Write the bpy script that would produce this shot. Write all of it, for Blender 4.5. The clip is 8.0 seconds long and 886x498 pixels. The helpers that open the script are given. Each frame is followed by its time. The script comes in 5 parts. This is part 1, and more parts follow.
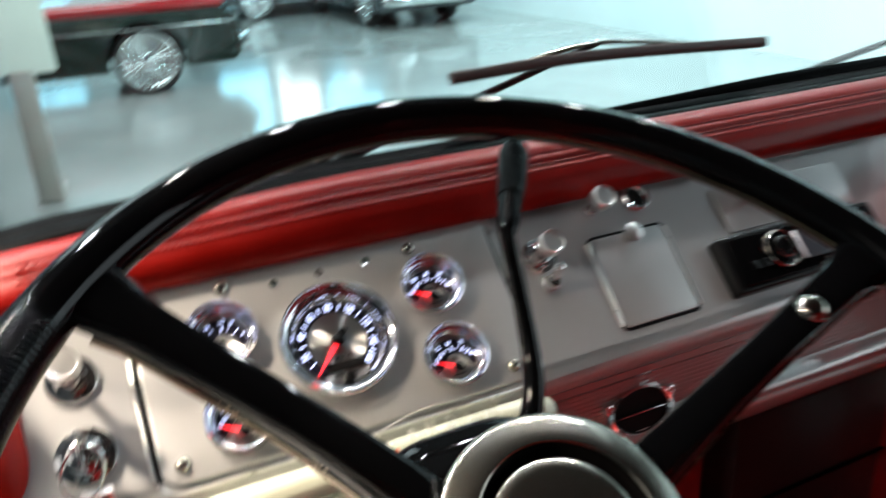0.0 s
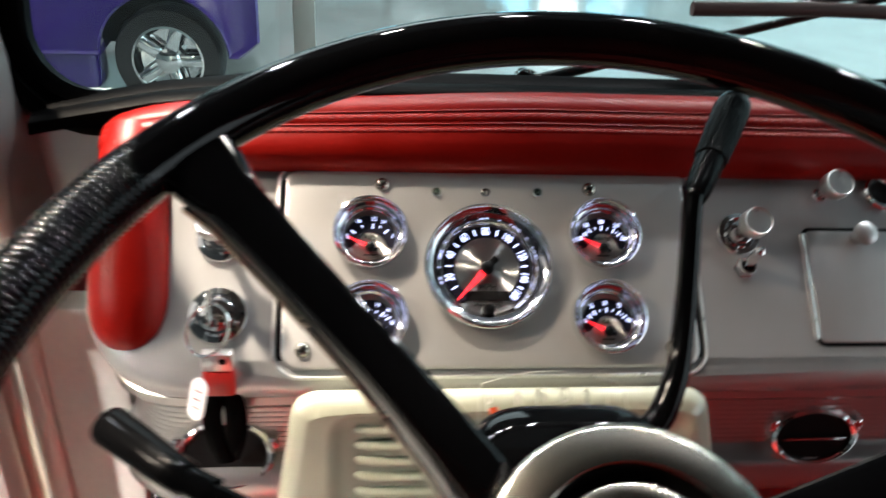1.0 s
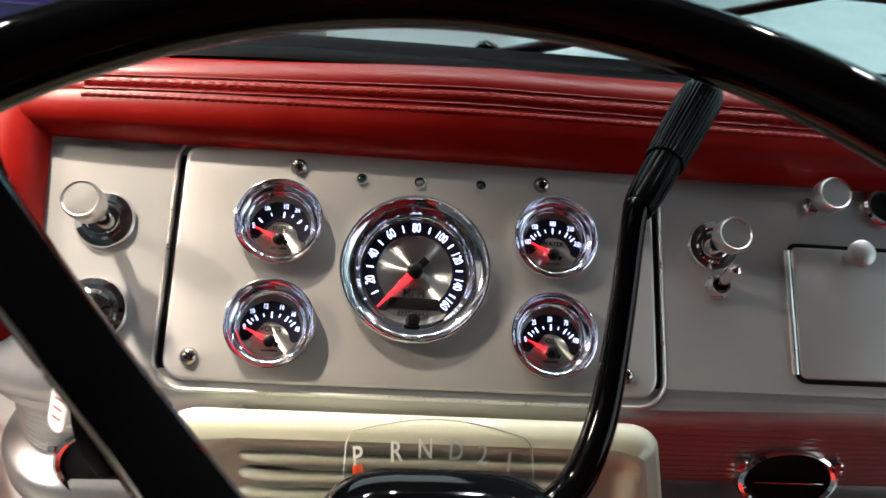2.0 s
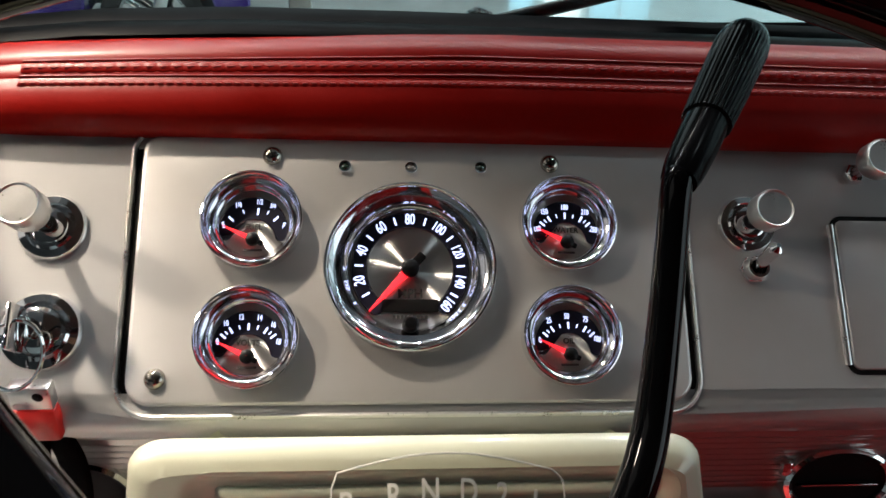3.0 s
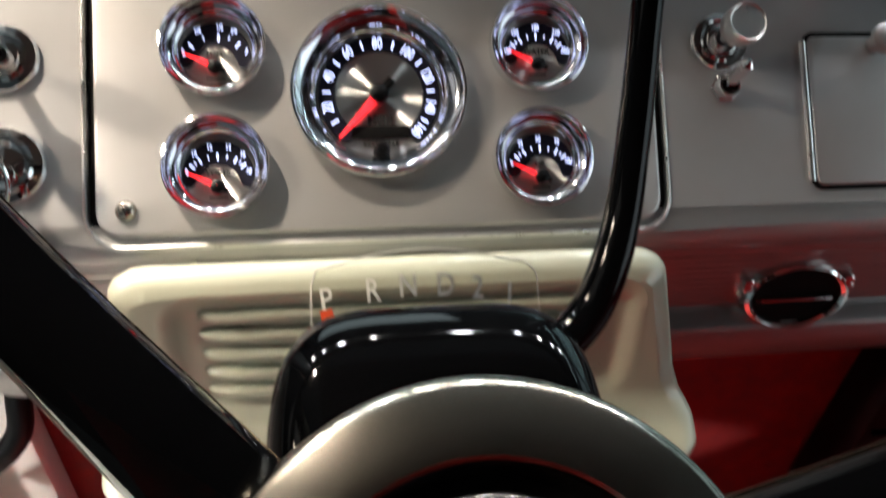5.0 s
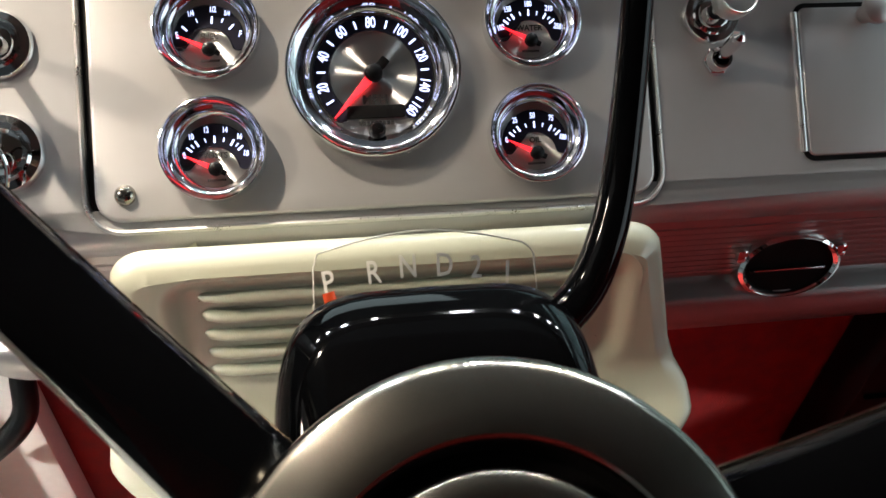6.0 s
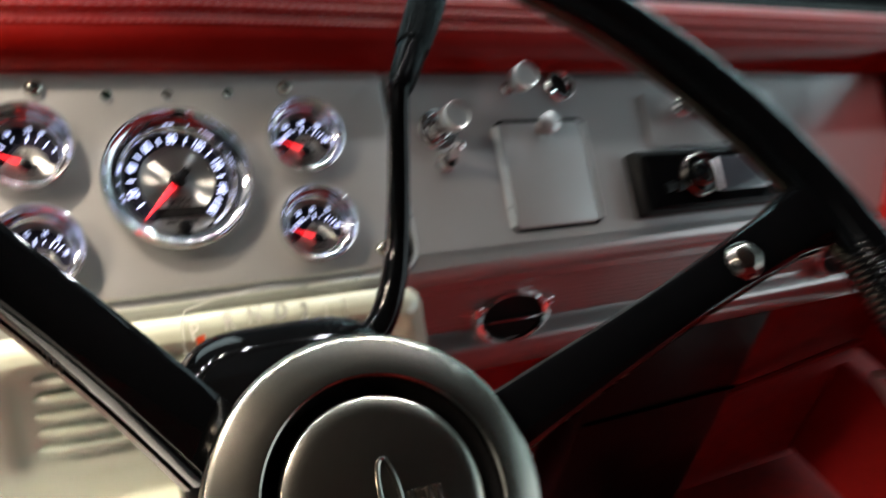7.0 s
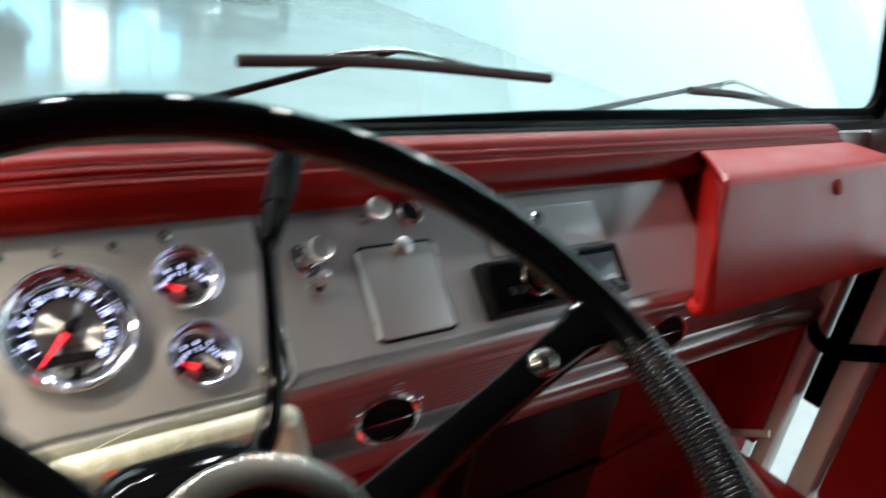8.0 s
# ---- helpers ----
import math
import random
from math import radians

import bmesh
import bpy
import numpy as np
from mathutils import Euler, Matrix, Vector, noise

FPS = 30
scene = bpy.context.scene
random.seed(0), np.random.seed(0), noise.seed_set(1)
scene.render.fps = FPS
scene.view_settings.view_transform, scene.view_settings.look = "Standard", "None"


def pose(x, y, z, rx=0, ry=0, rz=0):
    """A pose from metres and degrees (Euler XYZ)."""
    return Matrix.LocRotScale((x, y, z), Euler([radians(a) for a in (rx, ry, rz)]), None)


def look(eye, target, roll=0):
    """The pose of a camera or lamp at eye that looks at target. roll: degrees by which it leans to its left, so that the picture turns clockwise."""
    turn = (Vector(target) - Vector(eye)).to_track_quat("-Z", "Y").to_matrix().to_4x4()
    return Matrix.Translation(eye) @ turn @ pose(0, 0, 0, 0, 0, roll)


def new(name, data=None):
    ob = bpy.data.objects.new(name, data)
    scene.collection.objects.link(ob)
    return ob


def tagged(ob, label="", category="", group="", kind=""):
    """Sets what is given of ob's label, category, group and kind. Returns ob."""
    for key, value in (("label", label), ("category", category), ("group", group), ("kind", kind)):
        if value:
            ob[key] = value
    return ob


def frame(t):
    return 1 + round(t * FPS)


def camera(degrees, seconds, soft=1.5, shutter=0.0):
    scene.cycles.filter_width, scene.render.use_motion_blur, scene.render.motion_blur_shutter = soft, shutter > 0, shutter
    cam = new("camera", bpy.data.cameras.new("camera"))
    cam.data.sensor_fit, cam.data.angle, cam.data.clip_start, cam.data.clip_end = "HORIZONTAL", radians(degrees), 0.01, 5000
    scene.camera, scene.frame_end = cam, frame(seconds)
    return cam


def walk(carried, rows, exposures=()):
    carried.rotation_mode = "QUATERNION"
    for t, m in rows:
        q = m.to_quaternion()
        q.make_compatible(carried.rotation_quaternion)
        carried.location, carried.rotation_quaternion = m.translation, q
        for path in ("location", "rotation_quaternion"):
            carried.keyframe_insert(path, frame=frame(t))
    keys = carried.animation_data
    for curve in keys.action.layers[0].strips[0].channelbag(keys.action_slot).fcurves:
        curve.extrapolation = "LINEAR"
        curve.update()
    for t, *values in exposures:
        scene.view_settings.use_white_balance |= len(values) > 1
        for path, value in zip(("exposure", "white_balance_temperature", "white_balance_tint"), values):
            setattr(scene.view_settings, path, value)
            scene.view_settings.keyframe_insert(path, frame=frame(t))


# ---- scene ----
cam = camera(59.4, 8.0, shutter=0.65)
PATH = [
    (0.0, (-0.1314, -0.5504, 1.6014), (0.2367, 0.2935, 1.2110), -3.22),
    (0.2, (-0.1242, -0.5324, 1.5940), (0.1689, 0.3191, 1.1593), -0.08),
    (0.4, (-0.1140, -0.5202, 1.5940), (0.0977, 0.3342, 1.1195), 1.38),
    (0.5, (-0.1177, -0.5186, 1.5902), (0.0729, 0.3393, 1.1131), 1.74),
    (0.8, (-0.1090, -0.5143, 1.5884), (-0.0081, 0.3441, 1.0853), 1.81),
    (1.0, (-0.0867, -0.5101, 1.5853), (0.0135, 0.3607, 1.1040), 3.51),
    (1.2, (-0.0693, -0.5017, 1.5918), (0.0269, 0.3694, 1.1102), 5.95),
    (1.5, (-0.0426, -0.4845, 1.5869), (0.0440, 0.3835, 1.0979), 6.73),
    (1.7, (-0.0329, -0.4650, 1.5778), (0.0561, 0.3950, 1.0754), 6.82),
    (3.0, (-0.0214, -0.3883, 1.5331), (0.0711, 0.4637, 1.0179), 3.73),
    (3.5, (-0.0179, -0.3807, 1.5310), (0.0768, 0.4739, 1.0204), 3.07),
    (4.0, (-0.0184, -0.3896, 1.5221), (0.0687, 0.4691, 1.0170), 1.16),
    (4.5, (-0.0252, -0.3945, 1.5145), (0.0826, 0.4040, 0.9223), 1.61),
    (5.0, (-0.0223, -0.4000, 1.5158), (0.1052, 0.3467, 0.8630), 4.13),
    (5.2, (-0.0207, -0.3930, 1.5221), (0.1090, 0.3211, 0.8341), 4.85),
    (6.3, (-0.0287, -0.4155, 1.5209), (0.1134, 0.3188, 0.8571), 2.26),
    (6.5, (-0.0379, -0.4334, 1.5257), (0.1679, 0.3072, 0.8860), 4.71),
    (6.8, (-0.0590, -0.4622, 1.5478), (0.2886, 0.2579, 0.9473), 9.12),
    (7.0, (-0.0809, -0.4822, 1.5651), (0.3769, 0.2283, 1.0307), 12.24),
    (7.2, (-0.1042, -0.4967, 1.5730), (0.4140, 0.2070, 1.0870), 12.37),
    (7.5, (-0.1353, -0.5181, 1.5869), (0.4490, 0.1656, 1.1496), 12.76),
    (7.6, (-0.1469, -0.5233, 1.5906), (0.4464, 0.1584, 1.1624), 12.84),
    (7.8, (-0.1440, -0.5290, 1.6034), (0.4460, 0.1630, 1.1880), 12.10),
    (8.0, (-0.1103, -0.5396, 1.6212), (0.4882, 0.1540, 1.2202), 11.11),
]
walk(cam, [(t, look(eye, target, roll)) for t, eye, target, roll in PATH], [(0.0, -0.05), (0.5, -0.05), (0.9, -0.15), (1.5, -0.25), (3.0, -0.62), (4.0, -0.55), (5.0, -0.58), (6.5, -0.38), (7.0, -0.23), (7.5, -0.12), (8.0, -0.08)])

# ---- world and lights ----
world = bpy.data.worlds.new("world")
scene.world = world
world.use_nodes = True
world.node_tree.nodes["Background"].inputs[0].default_value = (0.75, 0.85, 1.0, 1)
world.node_tree.nodes["Background"].inputs[1].default_value = 0.03
scene.view_settings.exposure = 0.0


def area_lamp(name, eye, target, size, watts, colour, size_y=None, beam=180):
    data = bpy.data.lights.new(name, "AREA")
    data.energy, data.size, data.color = watts, size, colour
    data.spread = radians(beam)
    if size_y:
        data.shape, data.size_y = "RECTANGLE", size_y
    ob = new(name, data)
    ob.matrix_world = look(eye, target)
    return ob


WARM, COOL, CYAN = (1.0, 0.86, 0.70), (0.88, 0.95, 1.0), (0.70, 0.93, 1.0)
# a row of track spots ahead of the windscreen: the padded top cuts them off from the upper edge of the dashboard
for i, watts in enumerate((60, 44, 42, 68, 40, 46, 42, 46, 36, 36)):
    x = -3.3 + 0.8 * i
    area_lamp("track_spot", (x, 2.2, 4.88), (x * 0.3, 0.0, 1.3), 0.13, watts, ((0.90, 0.95, 1.0), (1.0, 0.96, 0.90), (0.93, 0.96, 1.0))[i % 3])
# narrow warm spots over the driver's side
area_lamp("aimed_spot", (-1.9, 0.9, 4.9), (-1.02, -0.12, 1.25), 0.16, 112, WARM, beam=30)
area_lamp("aimed_spot", (-3.3, -0.3, 3.72), (-0.45, -0.1, 1.2), 0.40, 4.9, WARM, beam=20)
# unseen narrow beam, added to brighten the kick panel and the cover's apron
area_lamp("aimed_spot", (-3.6, -2.2, 3.2), (-0.22, -0.10, 0.97), 0.14, 1.8, (1.0, 0.96, 0.93), beam=8)
area_lamp("aimed_spot", (1.9, 0.45, 4.9), (0.1, -0.05, 1.3), 0.12, 12, (0.84, 0.95, 1.0))
# unseen soft lamp, added to lift the box and dashboard's passenger end
area_lamp("passenger_fill", (4.9, -2.5, 2.0), (0.9, -0.1, 1.3), 3.0, 30, (0.86, 0.94, 1.0), beam=120)
# this panel is unseen, added as soft fill from the driver's side
area_lamp("ceiling_panel", (-5.0, -1.0, 5.1), (-5.0, -1.0, 0), 4.0, 40, (1.0, 0.97, 0.92))
area_lamp("ceiling_panel", (-1.0, 6.5, 5.1), (-1.0, 6.5, 0), 4.0, 380, COOL)
area_lamp("wall_washer", (4.6, 6.0, 5.0), (7.0, 6.0, 1.5), 16.0, 1150, CYAN, 0.6)
area_lamp("wall_washer", (-2.0, 13.5, 5.0), (-2.0, 17.0, 1.5), 10.0, 350, CYAN, 0.5)

# ---- materials ----
def material(name, colour, rough=0.5, metal=0.0, vary=0.12, scale=40.0, bump=0.0, bump_scale=400.0, coat=0.0, fine="noise", rough_vary=0.06, aniso=0.0, spec=0.5):
    """A surface with colour and gloss varied at two scales, and a fine relief."""
    m = bpy.data.materials.new(name)
    m.use_nodes = True
    nt = m.node_tree
    n, ln = nt.nodes, nt.links
    b = n["Principled BSDF"]
    tc = n.new("ShaderNodeTexCoord")
    info = n.new("ShaderNodeObjectInfo")
    big = n.new("ShaderNodeTexNoise")
    big.inputs["Scale"].default_value, big.inputs["Detail"].default_value = scale, 5
    small = n.new("ShaderNodeTexNoise")
    small.inputs["Scale"].default_value, small.inputs["Detail"].default_value = scale * 14, 3
    ln.new(tc.outputs["Object"], big.inputs["Vector"])
    ln.new(tc.outputs["Object"], small.inputs["Vector"])
    add = n.new("ShaderNodeMath")
    add.operation = "MULTIPLY_ADD"
    add.inputs[1].default_value = 0.45
    ln.new(small.outputs["Fac"], add.inputs[0])
    ln.new(big.outputs["Fac"], add.inputs[2])
    more = n.new("ShaderNodeMath")
    more.operation = "MULTIPLY_ADD"
    more.inputs[1].default_value = 0.12
    ln.new(info.outputs["Random"], more.inputs[0])
    ln.new(add.outputs[0], more.inputs[2])
    ramp = n.new("ShaderNodeValToRGB")
    e = ramp.color_ramp.elements
    e[0].position, e[1].position = 0.4, 1.0
    e[0].color = (*[max(0, c * (1 - vary)) for c in colour], 1)
    e[1].color = (*[min(1, c * (1 + vary)) for c in colour], 1)
    ln.new(more.outputs[0], ramp.inputs["Fac"])
    ln.new(ramp.outputs["Color"], b.inputs["Base Color"])
    rr = n.new("ShaderNodeMapRange")
    rr.inputs["From Min"].default_value, rr.inputs["From Max"].default_value = 0.4, 1.0
    rr.inputs["To Min"].default_value, rr.inputs["To Max"].default_value = max(0.0, rough - rough_vary), rough + rough_vary
    ln.new(add.outputs[0], rr.inputs["Value"])
    ln.new(rr.outputs[0], b.inputs["Roughness"])
    b.inputs["Metallic"].default_value = metal
    b.inputs["Specular IOR Level"].default_value = spec
    b.inputs["Coat Weight"].default_value = coat
    b.inputs["Coat Roughness"].default_value = 0.06
    b.inputs["Anisotropic"].default_value = aniso
    if bump:
        if fine == "cells":
            tex = n.new("ShaderNodeTexVoronoi")
            tex.feature = "DISTANCE_TO_EDGE"
            out = tex.outputs["Distance"]
        else:
            tex = n.new("ShaderNodeTexNoise")
            tex.inputs["Detail"].default_value = 4
            out = tex.outputs["Fac"]
        tex.inputs["Scale"].default_value = bump_scale
        ln.new(tc.outputs["Object"], tex.inputs["Vector"])
        bm = n.new("ShaderNodeBump")
        bm.inputs["Strength"].default_value = bump
        bm.inputs["Distance"].default_value = 0.0006
        ln.new(out, bm.inputs["Height"])
        ln.new(bm.outputs[0], b.inputs["Normal"])
    return m


def glowing(name, colour, strength):
    m = bpy.data.materials.new(name)
    m.use_nodes = True
    b = m.node_tree.nodes["Principled BSDF"]
    b.inputs["Base Color"].default_value = (*colour, 1)
    b.inputs["Emission Color"].default_value = (*colour, 1)
    b.inputs["Emission Strength"].default_value = strength
    b.inputs["Roughness"].default_value = 0.4
    return m


def clear(name, tint=(1, 1, 1), ior=1.45, rough=0.0):
    """A thin clear pane: it lets light through and shines by its angle."""
    m = bpy.data.materials.new(name)
    m.use_nodes = True
    nt = m.node_tree
    nt.nodes.clear()
    out = nt.nodes.new("ShaderNodeOutputMaterial")
    mixer = nt.nodes.new("ShaderNodeMixShader")
    see = nt.nodes.new("ShaderNodeBsdfTransparent")
    see.inputs[0].default_value = (*tint, 1)
    shine = nt.nodes.new("ShaderNodeBsdfGlossy")
    shine.inputs["Roughness"].default_value = rough
    facing = nt.nodes.new("ShaderNodeLayerWeight")
    facing.inputs[0].default_value = 0.5
    power = nt.nodes.new("ShaderNodeMath")
    power.operation = "POWER"
    power.inputs[1].default_value = 5.0
    amount = nt.nodes.new("ShaderNodeMath")
    amount.operation = "MULTIPLY_ADD"
    base = ((ior - 1) / (ior + 1)) ** 2
    amount.inputs[1].default_value, amount.inputs[2].default_value = 1 - base, base
    nt.links.new(facing.outputs["Facing"], power.inputs[0])
    nt.links.new(power.outputs[0], amount.inputs[0])
    nt.links.new(amount.outputs[0], mixer.inputs[0])
    nt.links.new(see.outputs[0], mixer.inputs[1])
    nt.links.new(shine.outputs[0], mixer.inputs[2])
    nt.links.new(mixer.outputs[0], out.inputs[0])
    return m


SILVER = material("silver_metallic_paint", (0.40, 0.397, 0.393), 0.35, 0.62, 0.03, 9, coat=0.45, rough_vary=0.03)
SILVER_BRIGHT = material("polished_silver_paint", (0.36, 0.345, 0.335), 0.30, 0.90, 0.03, 9, coat=0.3, rough_vary=0.03)
PLATE = material("satin_silver_plate", (0.46, 0.452, 0.44), 0.35, 0.62, 0.03, 9, coat=0.35, rough_vary=0.03)
RED = material("red_leather", (0.178, 0.0028, 0.0012), 0.35, 0.0, 0.14, 25, 0.10, 900, fine="cells", spec=0.15)
# lit copy of the red leather: the box's extra light is in its colour
RED_LIT = material("red_leather_lit", (0.30, 0.0055, 0.003), 0.40, 0.0, 0.12, 18, 0.12, 900, fine="cells", spec=0.32)
RED_MATT = material("red_vinyl", (0.28, 0.009, 0.008), 0.6, 0.0, 0.18, 14, 0.4, 700, fine="cells", spec=0.2)
RED_CARPET = material("red_carpet", (0.19, 0.005, 0.005), 0.9, 0.0, 0.3, 60, 0.9, 500)
STITCH = material("red_thread", (0.22, 0.008, 0.006), 0.6)
BLACK = material("black_gloss_enamel", (0.0016, 0.0016, 0.0018), 0.05, 0.0, 0.2, 40, rough_vary=0.02, spec=0.15)
RIDGED = material("ridged_black_enamel", (0.0016, 0.0016, 0.0018), 0.07, 0.0, 0.2, 40, rough_vary=0.02, spec=0.2)
LINING = material("dark_headlining", (0.035, 0.028, 0.026), 0.9, 0.0, 0.2, 20, 0.4, 300)
GRIP = material("black_bakelite", (0.002, 0.002, 0.0022), 0.14, 0.0, 0.2, 50, spec=0.025)
RUBBER = material("black_rubber", (0.0008, 0.0008, 0.0009), 0.5, 0.0, 0.3, 50, 0.10, 600, spec=0.004)
COWL = material("black_gasket_rubber", (0.0008, 0.0008, 0.0009), 0.38, 0.0, 0.3, 50, 0.06, 600, spec=0.012)
DISPLAY = material("display_window", (0.045, 0.05, 0.06), 0.10, 0.0, 0.1, 40, coat=0.6)
SATIN_BLACK = material("satin_black_plastic", (0.002, 0.002, 0.0022), 0.35, 0.0, 0.2, 50, 0.03, 900, spec=0.16)
CHROME = material("chrome", (0.80, 0.80, 0.80), 0.06, 1.0, 0.05, 60, rough_vary=0.03)
RING = material("satin_chrome", (0.62, 0.61, 0.62), 0.09, 1.0, 0.04, 60, rough_vary=0.02)
STEEL = material("brushed_stainless", (0.33, 0.305, 0.27), 0.15, 1.0, 0.05, 30, rough_vary=0.03)
BRONZE = material("bronze_toned_steel", (0.20, 0.155, 0.115), 0.25, 1.0, 0.06, 40)
KNOB = material("turned_aluminium", (0.72, 0.71, 0.69), 0.30, 1.0, 0.06, 70)
CREAM = material("champagne_paint", (0.37, 0.374, 0.285), 0.34, 0.0, 0.03, 7, coat=0.4, rough_vary=0.03)
STEEL_TURNED = material("turned_stainless", (0.215, 0.202, 0.174), 0.20, 1.0, 0.01, 12, rough_vary=0.01)
DIAL_BLACK = material("dial_black", (0.004, 0.004, 0.012), 0.35)
INK = material("black_print", (0.012, 0.012, 0.012), 0.5)
LIT = glowing("lit_numeral", (0.58, 0.65, 1.0), 4.0)
LIT_RED = glowing("lit_needle", (1.0, 0.02, 0.03), 2.6)
LENS = clear("gauge_lens", (0.97, 0.98, 1.0))
GLASS = clear("windscreen_glass", (0.90, 0.97, 0.96), 1.5)
ACRYLIC = clear("clear_acrylic", (0.98, 0.98, 0.97), 1.4, 0.03)
LETTER = material("pale_letter_print", (0.54, 0.53, 0.48), 0.4)
# the pointer is no lamp; a faint glow is added to its colour
ORANGE = glowing("orange_pointer_glow", (0.85, 0.09, 0.02), 0.15)
GREEN_LED = material("green_jewel", (0.003, 0.022, 0.009), 0.15, coat=0.4)
CLEAR_LED = material("clear_jewel", (0.10, 0.095, 0.085), 0.15, coat=0.4)
# near-black for dark parts, and for shade painted into gaps and holes
DARK = material("dark_parts_and_shade", (0.004, 0.0035, 0.0035), 0.6, spec=0.08)
GREY_TRIM = material("grey_painted_steel", (0.58, 0.55, 0.505), 0.40, 0.2, 0.06, 9, coat=0.2)
WHITE_TRIM = material("off_white_paint", (0.72, 0.69, 0.62), 0.40, 0.1, 0.08, 12, coat=0.3)
TAG_WHITE = material("white_paper_tag", (0.78, 0.74, 0.76), 0.5)
TAG_RED = material("red_plastic", (0.45, 0.015, 0.012), 0.35)
FLOOR = material("polished_concrete", (0.30, 0.305, 0.295), 0.16, 0.0, 0.14, 1.2, 0.01, 60, coat=0.25)
WALL = material("white_wall", (0.74, 0.80, 0.80), 0.6, 0.0, 0.05, 1.0, 0.1, 80)
CEILING = material("dark_ceiling", (0.10, 0.11, 0.12), 0.8, 0.0, 0.1, 1.0)
PURPLE = material("purple_car_paint", (0.040, 0.017, 0.17), 0.18, 0.15, 0.08, 6, coat=0.9)
GREEN = material("dark_green_car_paint", (0.010, 0.022, 0.018), 0.18, 0.1, 0.1, 6, coat=0.9)
CAR_RED = material("red_car_paint", (0.42, 0.012, 0.016), 0.2, 0.0, 0.08, 6, coat=0.9)
CAR_GREY = material("grey_car_paint", (0.10, 0.11, 0.12), 0.25, 0.4, 0.08, 6, coat=0.8)
TYRE = material("tyre_rubber", (0.016, 0.014, 0.014), 0.75, 0.0, 0.2, 20, 0.2, 300)
POST = material("grey_brown_post", (0.36, 0.34, 0.31), 0.5, 0.1, 0.1, 8)
BOARD = material("pale_board", (0.74, 0.79, 0.70), 0.5, 0.0, 0.06, 4)

# ---- mesh tools ----
def part(name, bm, mat, parent=None, label="", m=None, smooth=True, mesh=None, flat=False):
    """Links a bmesh as one mesh object, under a thing or part when given; m is its pose in the world."""
    if mesh is None:
        mesh = bpy.data.meshes.new(name)
        bmesh.ops.recalc_face_normals(bm, faces=bm.faces[:])
        for f in bm.faces:
            f.smooth = smooth and len(f.verts) < 5 and not (flat and abs(f.normal.z) > 0.999)
        bm.to_mesh(mesh)
        bm.free()
        if smooth:
            mesh.set_sharp_from_angle(angle=radians(38))
        mesh.materials.append(mat)
    ob = new(name, mesh)
    if parent:
        ob.parent = parent
        ob.matrix_parent_inverse = parent.matrix_basis.inverted()
    ob.matrix_basis = m if m is not None else Matrix()
    if label:
        ob["label"] = label
    return ob


def thing(name, m, label, category, group="", kind=""):
    ob = new(name)
    ob.empty_display_size = 0.02
    ob.matrix_basis = m
    return tagged(ob, label, category, group, kind)


def stack(loops, cap_first=True, cap_last=True, close=True):
    """Skins loops of equal length, one after another."""
    bm = bmesh.new()
    rings = [[bm.verts.new(p) for p in loop] for loop in loops]
    k = len(rings[0])
    for a, b in zip(rings, rings[1:]):
        for i in range(k if close else k - 1):
            j = (i + 1) % k
            bm.faces.new((a[i], a[j], b[j], b[i]))
    if close and cap_first:
        bm.faces.new(rings[0])
    if close and cap_last:
        bm.faces.new(rings[-1])
    return bm


def lathe(profile, n=48, sx=1.0, sy=1.0, closed=False):
    """Turns (radius, height) pairs about z."""
    prof = list(profile) + ([profile[0]] if closed else [])
    loops = [[(r * sx * math.cos(2 * math.pi * i / n), r * sy * math.sin(2 * math.pi * i / n), z) for i in range(n)] for r, z in prof]
    return stack(loops, False, False)


def rounded(w, h, r, seg=6, cx=0.0, cy=0.0):
    """The outline of a rounded rectangle; r may be four radii: right-top, left-top, left-bottom, right-bottom."""
    rs = r if isinstance(r, (tuple, list)) else (r,) * 4
    pts = []
    for q, (sx, sy) in enumerate(((1, 1), (-1, 1), (-1, -1), (1, -1))):
        rad = max(rs[q], 1e-5)
        for i in range(seg + 1):
            a = math.pi / 2 * (q + i / seg)
            pts.append((cx + sx * (w / 2 - rad) + rad * math.cos(a), cy + sy * (h / 2 - rad) + rad * math.sin(a)))
    return pts


def slab(outline, z0, z1, bevel=0.001, inset=None, flip=False):
    """A plate with the given outline between two heights, its upper edge rounded."""
    inset = inset or shrink
    loops = [[(x, y, z0) for x, y in outline], [(x, y, z1 - bevel) for x, y in outline]]
    for a in (30, 60, 90):
        d = bevel * (1 - math.cos(radians(a)))
        loops.append([(x, y, z1 - bevel + bevel * math.sin(radians(a))) for x, y in inset(outline, d)])
    return stack(loops)


def shrink(outline, d):
    """Moves an outline inward by d, by its own normals."""
    out, n = [], len(outline)
    area = sum(outline[i][0] * outline[(i + 1) % n][1] - outline[(i + 1) % n][0] * outline[i][1] for i in range(n))
    s = 1 if area > 0 else -1
    for i in range(n):
        (ax, ay), (bx, by), (cx, cy) = outline[i - 1], outline[i], outline[(i + 1) % n]
        tx, ty = cx - ax, cy - ay
        if math.hypot(tx, ty) < 1e-9:
            tx, ty = cx - bx, cy - by
        ln = math.hypot(tx, ty) or 1
        out.append((bx - s * ty / ln * d, by + s * tx / ln * d))
    return out


